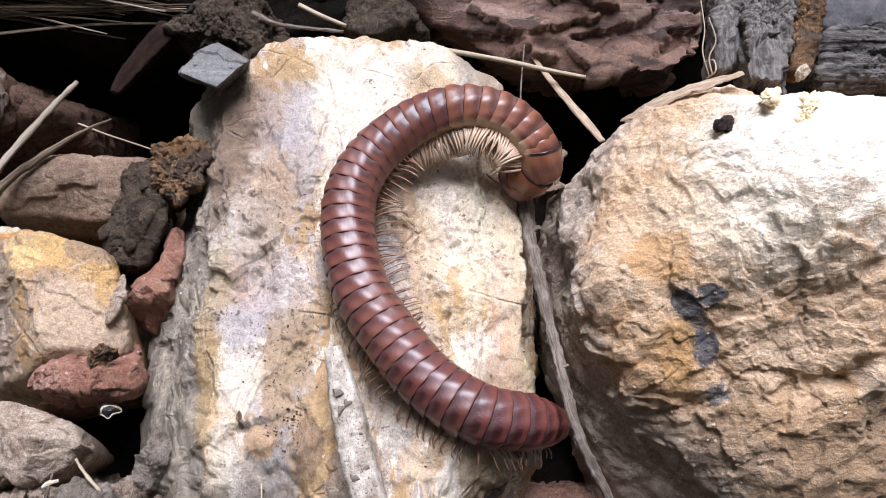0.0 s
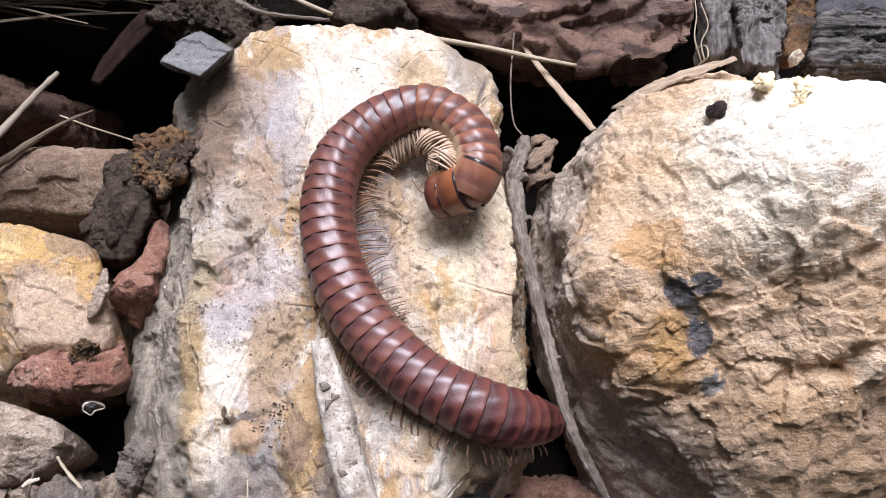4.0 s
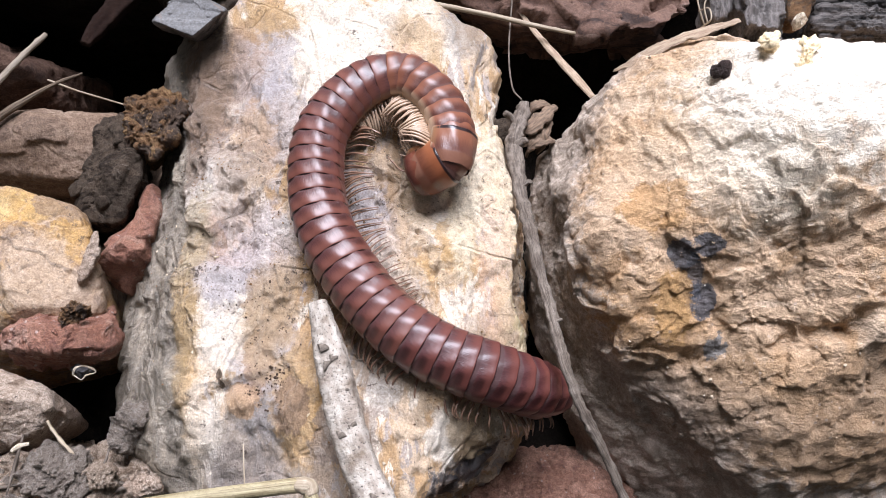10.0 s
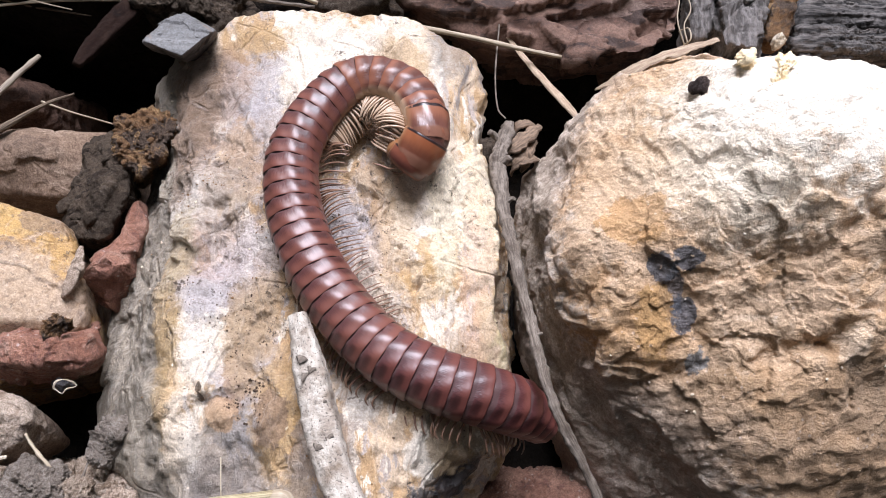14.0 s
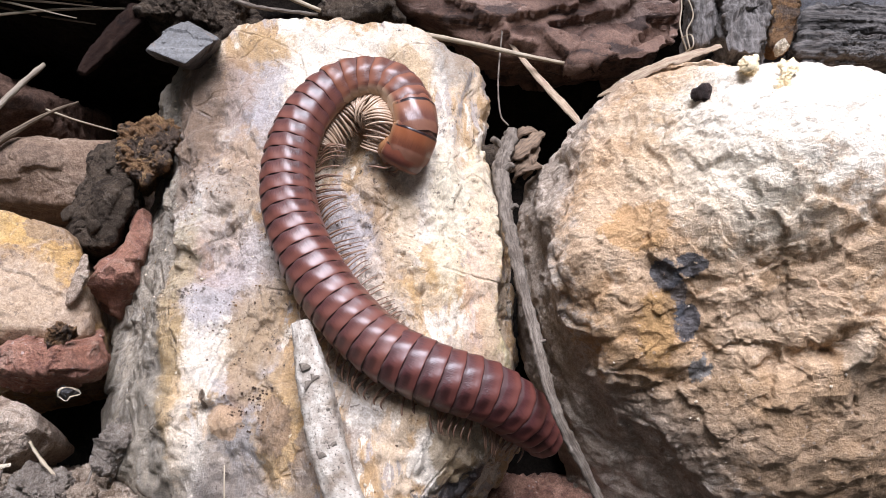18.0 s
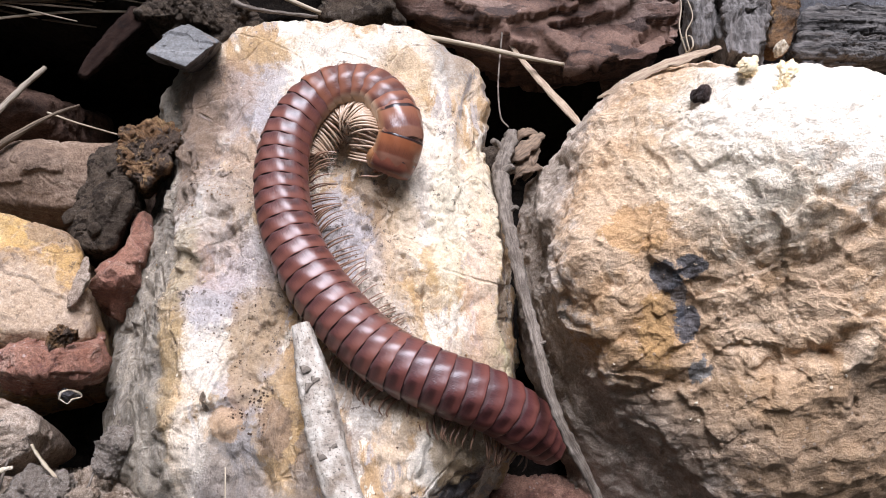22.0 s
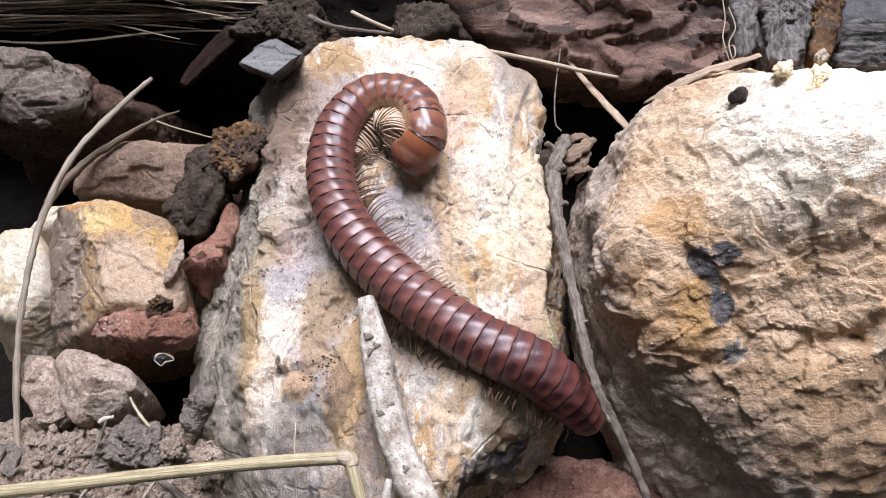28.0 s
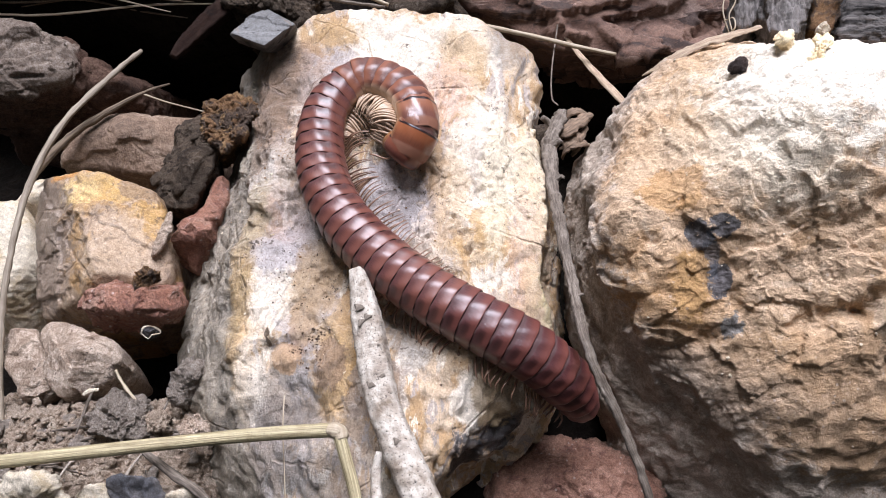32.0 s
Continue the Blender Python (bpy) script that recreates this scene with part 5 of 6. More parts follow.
# ---- crumbs of soil and chips ----
heap = stone("soil_heap", [(-81.4, 42.0, 26.0), (-66.6, 42.6, 25.0), (-50.0, 45.0, 25.5), (-40.4, 45.9, 25.0), (-41.0, 37.1, 26.0), (-41.8, 29.6, 22.0), (-59.0, 22.6, 24.0), (-78.1, 21.6, 24.0), (-87.5, 37.9, 28.0), (-110, 60, 0), (-44, 54, 0), (-36, 40, 0), (-40, 22, 0), (-110, 16, 0)],
             M_CRUMB, "heap of loose grey-brown soil and rotted bits", "soil", level=8, hard=14, rough=0.9, grain=0.2, fine=0.55, octaves=6, chips=[(300, 0.25, 0.4)], seed=301)
tagged(heap, kind="stuff")
rng = random.Random(12)
chip_shapes = []
for k in range(8):
    cs = [(rng.uniform(-1, 1), rng.uniform(-1, 1), rng.uniform(-0.7, 0.7)) for _ in range(12)]
    v, f, c = stone_shape(cs, level=3, hard=12, rough=0.16, grain=1.2, fine=0.08, seed=200 + k)
    chip_shapes.append((v - c, f))


top_co, top_no = np.empty(len(heap.data.vertices) * 3, dtype=np.float32), np.empty(len(heap.data.vertices) * 3, dtype=np.float32)
heap.data.vertices.foreach_get("co", top_co)
heap.data.vertices.foreach_get("normal", top_no)
top_co = top_co.reshape(-1, 3)[top_no.reshape(-1, 3)[:, 2] > 0.25] / MM + np.array(heap.location) / MM
top_co = top_co[(top_co[:, 0] > -100) & (top_co[:, 0] < -40) & (top_co[:, 1] > 18) & (top_co[:, 1] < 46) & (top_co[:, 2] > 18)]
top_co = top_co[np.argsort(top_co[:, 0])]


def on_soil():
    """A place on the upper side of the soil heap."""
    return [float(q) for q in top_co[rng.randrange(len(top_co))]]


def soil_at(x, y):
    near_by = top_co[np.argsort((top_co[:, 0] - x) ** 2 + (top_co[:, 1] - y) ** 2)[:6]]
    return float(near_by[:, 2].max())


def turned(v, r, q):
    return np.array(v) @ np.array(Euler((q[0], q[1], q[2])).to_matrix()).T * r


vs, fs, count = [], [], 0
for k in range(1100):
    x, y, z = on_soil()
    r = 0.25 + 0.9 * rng.random() ** 3
    v, f = chip_shapes[k % 8]
    v = turned(v, (r, r, r * 0.7), [rng.uniform(0, 6.28) for _ in range(3)]) + np.array([x, y, z + 0.25 * r])
    vs.append(v), fs.append(f + count)
    count += len(v)
crumbs = new("soil_crumbs", mesh_from("soil_crumbs", np.vstack(vs) * MM, np.vstack(fs), M_CRUMB))
tagged(crumbs, "loose grey-brown crumbs of dry soil", "soil", kind="stuff")
CHIP_LOOKS = [(M_CRUMB, "soil_clod", "crumbly grey-brown clod on the soil", "clod"), (M_CLOD, "soil_clod", "dark grey crumbly clod on the soil", "clod"), (M_GREY, "small_stone", "small grey-brown stone on the soil", "stone"), (M_CLOD, "wood_chip", "weathered grey wood chip on the soil", "wood chip")]
for k in range(72):
    x, y, z = on_soil()
    mat, nm, lab, cat = CHIP_LOOKS[k % 4]
    r = rng.uniform(0.6, 1.9)
    v, f = chip_shapes[rng.randrange(8)]
    long = 2.0 if nm == "wood_chip" else 1.0
    v = turned(v * np.array([long, 1, 0.6]), (r, r, r), (rng.uniform(-0.4, 0.4), rng.uniform(-0.4, 0.4), rng.uniform(0, 6.28)))
    ob = new(nm, mesh_from(nm, v * MM, f, mat))
    ob.location = (x * MM, y * MM, (z + 0.2 * r) * MM)
    tagged(ob, lab, cat, "chips on the soil")


rng = random.Random(77)
for k in range(26):
    x, y = rng.uniform(-82, -42), rng.uniform(27, 43)
    a, ln = rng.uniform(0, 6.28), rng.uniform(3, 9)
    z = soil_at(x, y) + 0.7
    dx, dy = math.cos(a) * ln / 2, math.sin(a) * ln / 2
    stem("twig_bit", [(x - dx, y - dy, z - 0.5), (x + rng.uniform(-0.6, 0.6), y + rng.uniform(-0.6, 0.6), z + 0.5), (x + dx, y + dy, z - 0.3)], (0.12, rng.uniform(0.2, 0.36), 0.1), rng.choice((M_TWIG, M_TWIG, M_BARK)), "short dry twig bit on the soil", "twig", "twig bits on the soil", sides=7, n=6, rough=0.2, seed=k)
stem("curled_root", [(-55.6, 47.2, 33.0), (-54.5, 45.8, 32.0), (-53.3, 44.6, 31.5), (-51.4, 42.9, 31.0)], (0.3, 0.25, 0.3, 0.2), M_STRAW, "pale curled rootlet on the soil", "root", sides=8, n=8, rough=0.3)
stem("white_bit", [(-60.0, 43.2, 31.5), (-59.0, 43.9, 31.8), (-57.9, 44.4, 31.5)], (0.3, 0.45, 0.3), M_CREAM, "small whitish root bit on the soil", "root", sides=8, n=6, rough=0.3)
stem("soil_twig", [(-47.1, 34.2, 31.0), (-42.2, 31.2, 31.0), (-37.5, 28.8, 30.0), (-34.0, 26.4, 28.0)], (0.5, 0.7, 0.65, 0.5), M_TWIG, "grey dry twig half buried in soil", "twig", sides=12, n=10, rough=0.15, seed=33)


def grit_on(name, ob, count, low, high, material, label, seed, top=0.5, box=None):
    """Loose grains stuck on the upper side of a stone."""
    r = np.random.RandomState(seed)
    me = ob.data
    co = np.empty(len(me.vertices) * 3, dtype=np.float32)
    me.vertices.foreach_get("co", co)
    no = np.empty(len(me.vertices) * 3, dtype=np.float32)
    me.vertices.foreach_get("normal", no)
    co, no = co.reshape(-1, 3) / MM + np.array(ob.location) / MM, no.reshape(-1, 3)
    ok = no[:, 2] > top
    if box is not None:
        cx, cy, rad = box
        ok &= ((co[:, 0] - cx) ** 2 + (co[:, 1] - cy) ** 2) < rad**2
    pool = np.flatnonzero(ok)
    weight = np.ones(len(pool)) if box is None else np.exp(-3.0 * ((co[pool, 0] - cx) ** 2 + (co[pool, 1] - cy) ** 2) / rad**2) * (0.15 + np.clip(fbm(co[pool] * 0.5, 3, seed), 0, 1))
    pick = r.choice(pool, count, p=weight / weight.sum())
    vs, fs, n0 = [], [], 0
    for k, at in enumerate(pick):
        v, f = GRAINS[k % len(GRAINS)]
        size = low + (high - low) * r.rand() ** 2.5
        vs.append(turned(v, (size, size, size * 0.7), r.rand(3) * 6.28) + co[at] + no[at] * size * 0.25)
        fs.append(f + n0)
        n0 += len(v)
    grit = new(name, mesh_from(name, np.vstack(vs) * MM, np.vstack(fs), material))
    return tagged(grit, label, "grit", kind="stuff")


GRAINS = []
for k in range(6):
    cs = [(rng.uniform(-1, 1), rng.uniform(-1, 1), rng.uniform(-0.8, 0.8)) for _ in range(10)]
    v, f, c = stone_shape(cs, level=2, hard=10, rough=0.1, grain=1.0, fine=0.0, seed=400 + k)
    GRAINS.append((v - c, f))
grit_on("dark_grit", tall_stone, 420, 0.07, 0.26, M_RUST, "brown specks of dirt on the long stone", 3)
grit_on("dirt_patch", tall_stone, 150, 0.06, 0.3, M_DIRT, "dark brown crumbs of dirt caught on the stone", 4, 0.2, (-23.8, 51.0, 4.5))
grit_on("dirt_patch", tall_stone, 130, 0.05, 0.22, M_DIRT, "dark brown crumbs of dirt caught on the stone", 14, 0.2, (-26.0, 59.5, 8.0))
grit_on("dirt_patch", tall_stone, 260, 0.05, 0.16, M_DIRT, "dark brown crumbs of dirt caught on the stone", 15, 0.2, (-3.0, 78.0, 12.0))
grit_on("dirt_patch", tall_stone, 150, 0.05, 0.18, M_DIRT, "dark brown crumbs of dirt caught on the stone", 16, 0.2, (-34.0, 63.0, 10.0))
grit_on("dirt_patch", tall_stone, 110, 0.08, 0.3, M_RUST, "brown crumbs of dirt caught on the stone", 5, 0.3, (-36, 88, 8))
grit_on("pale_grit", tall_stone, 110, 0.10, 0.38, M_CREAM, "whitish grains on the long stone", 6)
grit_on("pale_grit", tall_stone, 30, 0.12, 0.4, M_CREAM, "whitish grains on the long stone", 9, 0.0, (12, 77, 3))
grit_on("pale_grit", boulder, 160, 0.10, 0.38, M_CREAM, "whitish grains on the boulder", 7, 0.2)
grit_on("sand_grit", boulder, 900, 0.05, 0.2, M_SAND, "sandy grains on the boulder's face", 8, 0.15)


# ---- scales, crumbs and splinters on the burnt and weathered wood ----
def chip_mesh(material, long, wide, thick, seed):
    r = random.Random(seed)
    cs = [(long * math.cos(a) * r.uniform(0.7, 1.1), wide * math.sin(a) * r.uniform(0.7, 1.1), z * thick) for a in np.arange(7) * 0.9 for z in (-1, r.uniform(0.4, 1.2))]
    v, f, _ = stone_shape(cs, level=3, hard=14, rough=0.08 * long, grain=0.9, fine=0.04, seed=seed)
    return mesh_from("chip", v * MM, f, material)


def chips_on(ob, name, count, meshes, seed, low=0.6, high=1.3, facing=(0.0, -0.6, 0.8), least=0.35):
    """Small pieces lying on the side of a thing that faces a direction, each a part of it."""
    r = np.random.RandomState(seed)
    me = ob.data
    co, no = np.empty(len(me.vertices) * 3, dtype=np.float32), np.empty(len(me.vertices) * 3, dtype=np.float32)
    me.vertices.foreach_get("co", co)
    me.vertices.foreach_get("normal", no)
    co, no = co.reshape(-1, 3), no.reshape(-1, 3)
    ok = np.flatnonzero(no @ np.array(facing) > least)
    for k, i in enumerate(r.choice(ok, count)):
        piece = new(name, meshes[k % len(meshes)])
        piece.parent = ob
        turn = Vector([float(q) for q in no[i]]).to_track_quat("Z", "Y").to_matrix() @ Matrix.Rotation(r.rand() * 6.28, 3, "Z")
        size = low + (high - low) * r.rand()
        piece.matrix_local = Matrix.Translation(Vector([float(q) for q in co[i]])) @ turn.to_4x4() @ Matrix.Scale(size, 4)


chips_on(charred_stick, "bark_scale", 8, [chip_mesh(M_CHAR, 1.7, 1.0, 0.25, 900 + k) for k in range(4)], 1)
chips_on(burnt_bark, "crumb", 40, [chip_mesh(M_CHAR, 1.1, 0.9, 0.6, 910 + k) for k in range(4)], 2)
chips_on(wood_stub, "splinter", 16, [chip_mesh(M_WOOD, 1.6, 0.5, 0.3, 920 + k) for k in range(3)], 3, 0.5, 1.1)
chips_on(rust_rot, "crumb", 30, [chip_mesh(M_RUST, 0.9, 0.6, 0.45, 930 + k) for k in range(4)], 4, 0.4, 1.2)

# ---- millipede ----
COURSE = [
    (0, [(11.6, 91.8, 44.9), (16.0, 91.9, 51.6), (11.3, 96.2, 56.2), (3.5, 97.5, 57.9), (-4.6, 96.2, 56.0), (-11.3, 91.4, 53.7), (-15.0, 84.2, 51.3), (-14.8, 76.0, 48.9), (-12.4, 68.2, 46.7), (-7.7, 61.3, 44.7), (-2.1, 55.0, 42.9), (5.1, 50.6, 41.7), (12.5, 50.6, 38.5), (17.2, 53.0, 32.6), (17.9, 56.0, 24.6), (17.7, 58.6, 16.3)]),
    (3, [(1.7, 85.0, 48.2), (8.4, 84.2, 52.6), (7.8, 92.1, 54.9), (1.2, 97.6, 55.8), (-7.1, 96.2, 54.8), (-13.5, 90.5, 53.1), (-16.0, 82.6, 50.8), (-15.5, 74.2, 48.4), (-12.4, 66.3, 46.1), (-7.4, 59.4, 44.1), (-1.1, 53.6, 42.5), (6.8, 50.0, 41.5), (13.2, 50.3, 37.4), (18.0, 52.8, 31.6), (18.7, 56.0, 23.6), (18.5, 58.6, 15.3)]),
    (6, [(-2.4, 82.5, 47.5), (4.0, 84.6, 51.4), (3.1, 92.3, 53.7), (-3.3, 96.7, 54.9), (-10.8, 93.6, 54.1), (-15.8, 87.3, 52.2), (-17.1, 79.5, 49.9), (-15.5, 71.6, 47.7), (-12.0, 64.4, 45.6), (-6.9, 58.1, 43.8), (-0.1, 53.5, 42.4), (7.5, 50.5, 41.2), (13.9, 50.5, 37.0), (18.6, 52.6, 31.2), (19.3, 55.8, 23.2), (19.1, 58.4, 15.2)]),
    (9, [(-3.5, 81.0, 47.1), (2.7, 81.9, 50.7), (1.9, 89.9, 53.0), (-3.8, 95.8, 54.7), (-11.5, 93.7, 54.1), (-16.5, 87.2, 52.2), (-17.5, 79.2, 49.9), (-15.9, 71.3, 47.6), (-11.8, 64.2, 45.5), (-6.5, 58.0, 43.7), (0.3, 53.2, 42.3), (8.0, 50.5, 40.8), (14.3, 50.4, 36.4), (18.8, 52.4, 30.6), (19.5, 55.6, 22.6), (19.3, 58.2, 14.6)]),
    (13, [(-2.0, 84.6, 48.2), (2.4, 88.7, 52.7), (-0.6, 96.4, 54.9), (-8.3, 98.5, 55.5), (-14.9, 92.9, 53.8), (-18.5, 85.4, 51.7), (-18.1, 77.0, 49.2), (-15.4, 69.1, 46.9), (-11.0, 61.8, 44.8), (-5.2, 55.5, 43.0), (2.3, 51.2, 41.7), (10.4, 49.1, 39.8), (16.4, 49.8, 34.6), (19.8, 51.2, 27.6), (20.6, 54.2, 19.6), (20.6, 57.4, 11.6)]),
    (16.5, [(-3.3, 85.7, 48.6), (0.1, 89.3, 52.9), (-2.8, 97.2, 55.1), (-10.5, 99.4, 55.7), (-16.8, 93.7, 54.1), (-19.6, 85.7, 51.7), (-19.1, 77.3, 49.3), (-15.9, 69.3, 47.0), (-11.3, 62.2, 44.9), (-5.1, 56.1, 43.2), (2.5, 51.8, 42.0), (10.7, 50.1, 39.6), (16.6, 49.2, 34.0), (20.0, 49.2, 26.8), (20.8, 51.8, 18.8), (20.8, 55.0, 10.8)]),
    (19, [(-3.5, 87.2, 49.0), (-0.9, 92.6, 53.8), (-4.7, 100.0, 55.9), (-12.6, 99.9, 55.9), (-18.4, 93.7, 54.1), (-20.4, 85.6, 51.7), (-19.4, 77.2, 49.3), (-16.0, 69.5, 47.1), (-11.1, 62.6, 45.0), (-5.0, 56.6, 43.3), (2.8, 52.8, 42.3), (10.9, 51.0, 39.7), (16.6, 49.6, 34.0), (20.0, 48.8, 26.8), (20.8, 51.2, 18.8), (20.8, 54.4, 10.8)]),
    (24, [(-7.3, 85.2, 48.4), (-5.0, 90.5, 53.2), (-8.9, 97.8, 55.3), (-16.7, 98.0, 55.3), (-21.6, 91.3, 53.4), (-22.4, 83.0, 51.0), (-20.5, 74.9, 48.6), (-16.4, 67.6, 46.5), (-11.1, 60.9, 44.6), (-4.6, 55.3, 42.9), (3.1, 51.5, 41.9), (11.0, 49.4, 39.2), (16.8, 48.2, 33.6), (20.3, 48.4, 26.4), (21.1, 50.8, 18.4), (21.1, 54.0, 10.4)]),
    (28, [(-13.3, 86.8, 49.0), (-9.0, 89.8, 53.0), (-11.7, 97.6, 55.2), (-19.5, 98.7, 55.5), (-24.7, 92.2, 53.6), (-25.3, 83.9, 51.2), (-23.0, 75.9, 48.9), (-18.1, 68.9, 46.9), (-12.0, 63.0, 45.2), (-5.1, 57.9, 43.7), (2.3, 53.4, 42.4), (10.2, 50.7, 40.2), (16.2, 49.0, 34.4), (19.9, 48.6, 27.2), (20.8, 51.0, 19.2), (20.8, 54.2, 11.2)]),
    (32, [(-12.6, 82.2, 47.7), (-9.1, 85.9, 51.9), (-12.2, 93.4, 54.0), (-19.5, 96.0, 54.7), (-24.9, 90.0, 53.0), (-25.4, 81.9, 50.6), (-23.1, 74.0, 48.4), (-18.4, 67.3, 46.4), (-12.3, 61.5, 44.7), (-5.4, 56.8, 43.4), (2.0, 52.7, 42.3), (9.5, 49.6, 40.0), (15.6, 48.1, 34.6), (19.2, 47.6, 27.6), (20.1, 49.8, 19.6), (20.1, 53.0, 11.8)]),
]
PITCH = 2.4
RINGS = 47


def ring_profile(length, radius, domed=False, bulge=0.0):
    """Half section of a body ring: distance along it (to the tail) and radius."""
    k = length / 2.4
    body = [(-1.25 * k, radius - 0.15), (-1.14 * k, radius - 0.13), (-1.0 * k, radius - 0.105), (-0.55 * k, radius - 0.045), (0.0, radius), (0.6 * k, radius + 0.015),
            (1.0 * k, radius + 0.005), (1.17 * k, radius - 0.03), (1.24 * k, radius - 0.10), (1.2 * k, radius - 0.28), (0.4 * k, radius - 0.6)]
    body = [(x, r - bulge * (x / (1.2 * k)) ** 2 if abs(x) <= 1.25 * k else r) for x, r in body]
    if domed:
        return [(-1.85 * k, 0.08 * radius), (-1.82 * k, 0.35 * radius), (-1.72 * k, 0.58 * radius), (-1.5 * k, 0.78 * radius), (-1.25 * k, 0.89 * radius), (-0.9 * k, 0.95 * radius)] + body[3:]
    return [(-1.25 * k - 1.5, radius - 0.6), (-1.25 * k - 0.7, radius - 0.3)] + body



def ring_mesh(name, length, radius, material, sides=56, domed=False, bulge=0.0):
    prof = ring_profile(length, radius, domed, bulge)
    v, f = [], []
    for x, r in prof:
        for j in range(sides):
            a = 2 * math.pi * j / sides
            y, z = r * math.cos(a), r * math.sin(a)
            if z < -0.72 * radius:
                z = -0.72 * radius + (z + 0.72 * radius) * 0.35
            wave = 0.02 * math.sin(9 * a + x)
            v.append((x, y * (1 + wave), z * (1 + wave)))
    for k in range(len(prof) - 1):
        for j in range(sides):
            a, b = k * sides + j, k * sides + (j + 1) % sides
            f.append((a, a + sides, b + sides, b))
    return poly_mesh(name, np.array(v) * MM, f, material)


def ring_material(name, body, rim, belly, gloss=0.4, length=2.4, striae=0.55, neck=(0.19, 0.075, 0.04), rim_at=1.09, spots=0.55):
    """Polished ring plates: a lighter band, a dark hind rim, fine striae, a pale belly."""
    m, nt, bsdf, vec = nodes_of(name)
    sep = nt.nodes.new("ShaderNodeSeparateXYZ")
    nt.links.new(vec, sep.inputs[0])
    x, y, z = sep.outputs
    x = maths(nt, "MULTIPLY", x, 2.4 / length)
    n1 = noise_node(nt, vec, 0.35, 4, 0.5)
    col = mixed(nt, ramp(nt, n1, 0.3, 0.75), body, mixed(nt, 0.3, body, (0.55, 0.4, 0.35), "MULTIPLY"))
    col = mixed(nt, ramp(nt, x, 0.6, -0.9), col, mixed(nt, 0.75, col, (0.42, 0.42, 0.62), "MULTIPLY"))
    lines = noise_node(nt, vec, 1.0, 2, 0.5, 0.0, (0.10, 8.0, 8.0))
    col = mixed(nt, maths(nt, "MULTIPLY", ramp(nt, lines, 0.48, 0.62), ramp(nt, x, 0.9, -0.6)), col, mixed(nt, striae, col, (0.45, 0.35, 0.32), "MULTIPLY"))
    col = mixed(nt, ramp(nt, x, rim_at, rim_at + 0.13), col, rim)
    col = mixed(nt, ramp(nt, x, -1.0, -1.3), col, neck)
    info = nt.nodes.new("ShaderNodeObjectInfo")
    col = mixed(nt, maths(nt, "MULTIPLY", info.outputs["Random"], 0.35), col, mixed(nt, 0.6, col, (0.6, 0.45, 0.4), "MULTIPLY"))
    side = nt.nodes.new("ShaderNodeMath")
    side.operation = "ABSOLUTE"
    nt.links.new(y, side.inputs[0])
    pore = maths(nt, "MULTIPLY", ramp(nt, maths(nt, "ABSOLUTE", maths(nt, "SUBTRACT", side.outputs[0], 3.25), 0.0), 0.75, 0.25), ramp(nt, maths(nt, "ABSOLUTE", maths(nt, "ADD", x, 0.25), 0.0), 0.75, 0.2))
    col = mixed(nt, maths(nt, "MULTIPLY", maths(nt, "MULTIPLY", pore, ramp(nt, z, 0.2, 1.2)), spots), col, mixed(nt, 1.0, col, (0.30, 0.22, 0.24), "MULTIPLY"))
    col = mixed(nt, ramp(nt, z, -1.9, -3.0), col, belly)
    nt.links.new(col, bsdf.inputs["Base Color"])
    rr = nt.nodes.new("ShaderNodeMapRange")
    rr.inputs[1].default_value, rr.inputs[2].default_value, rr.inputs[3].default_value, rr.inputs[4].default_value = -1.25, -1.0, 0.8, gloss
    nt.links.new(x, rr.inputs[0])
    nt.links.new(rr.outputs[0], bsdf.inputs["Roughness"])
    bsdf.inputs["IOR"].default_value = 1.5
    bsdf.inputs["Coat Weight"].default_value, bsdf.inputs["Coat Roughness"].default_value, bsdf.inputs["Coat IOR"].default_value = 0.18, 0.3, 1.5
    stria = noise_node(nt, vec, 1.0, 3, 0.5, 0.0, (0.2, 8.0, 8.0))
    keep = ramp(nt, x, 0.5, -0.3)
    bp = nt.nodes.new("ShaderNodeBump")
    bp.inputs["Strength"].default_value, bp.inputs["Distance"].default_value = 0.34, 0.00012
    nt.links.new(maths(nt, "ADD", maths(nt, "MULTIPLY", stria, keep), maths(nt, "MULTIPLY", n1, 0.4)), bp.inputs["Height"])
    nt.links.new(bp.outputs[0], bsdf.inputs["Normal"])
    return m


M_RING = ring_material("mahogany_ring", (0.165, 0.058, 0.041), (0.016, 0.007, 0.008), (0.30, 0.165, 0.095), neck=(0.075, 0.032, 0.03))
M_RINGFRONT = ring_material("orange_brown_ring", (0.225, 0.082, 0.045), (0.018, 0.007, 0.007), (0.50, 0.34, 0.22), neck=(0.10, 0.042, 0.032), spots=0.3)
M_BROAD = ring_material("orange_broad_ring", (0.27, 0.09, 0.036), (0.018, 0.007, 0.007), (0.34, 0.17, 0.085), 0.3, 3.4, 0.3, rim_at=0.88, spots=0.0)
M_COLLUM = ring_material("orange_neck_ring", (0.27, 0.108, 0.06), (0.018, 0.007, 0.007), (0.34, 0.17, 0.085), 0.3, 4.0, 0.3, rim_at=0.84, spots=0.0)
M_CAP = ring_material("orange_end_plate", (0.17, 0.052, 0.028), (0.018, 0.007, 0.007), (0.34, 0.17, 0.085), 0.3, 2.4, 0.3, rim_at=0.85, spots=0.0)
M_RINGREAR = ring_material("dark_red_ring", (0.13, 0.04, 0.031), (0.02, 0.008, 0.010), (0.22, 0.11, 0.07), neck=(0.06, 0.024, 0.022), spots=0.7)
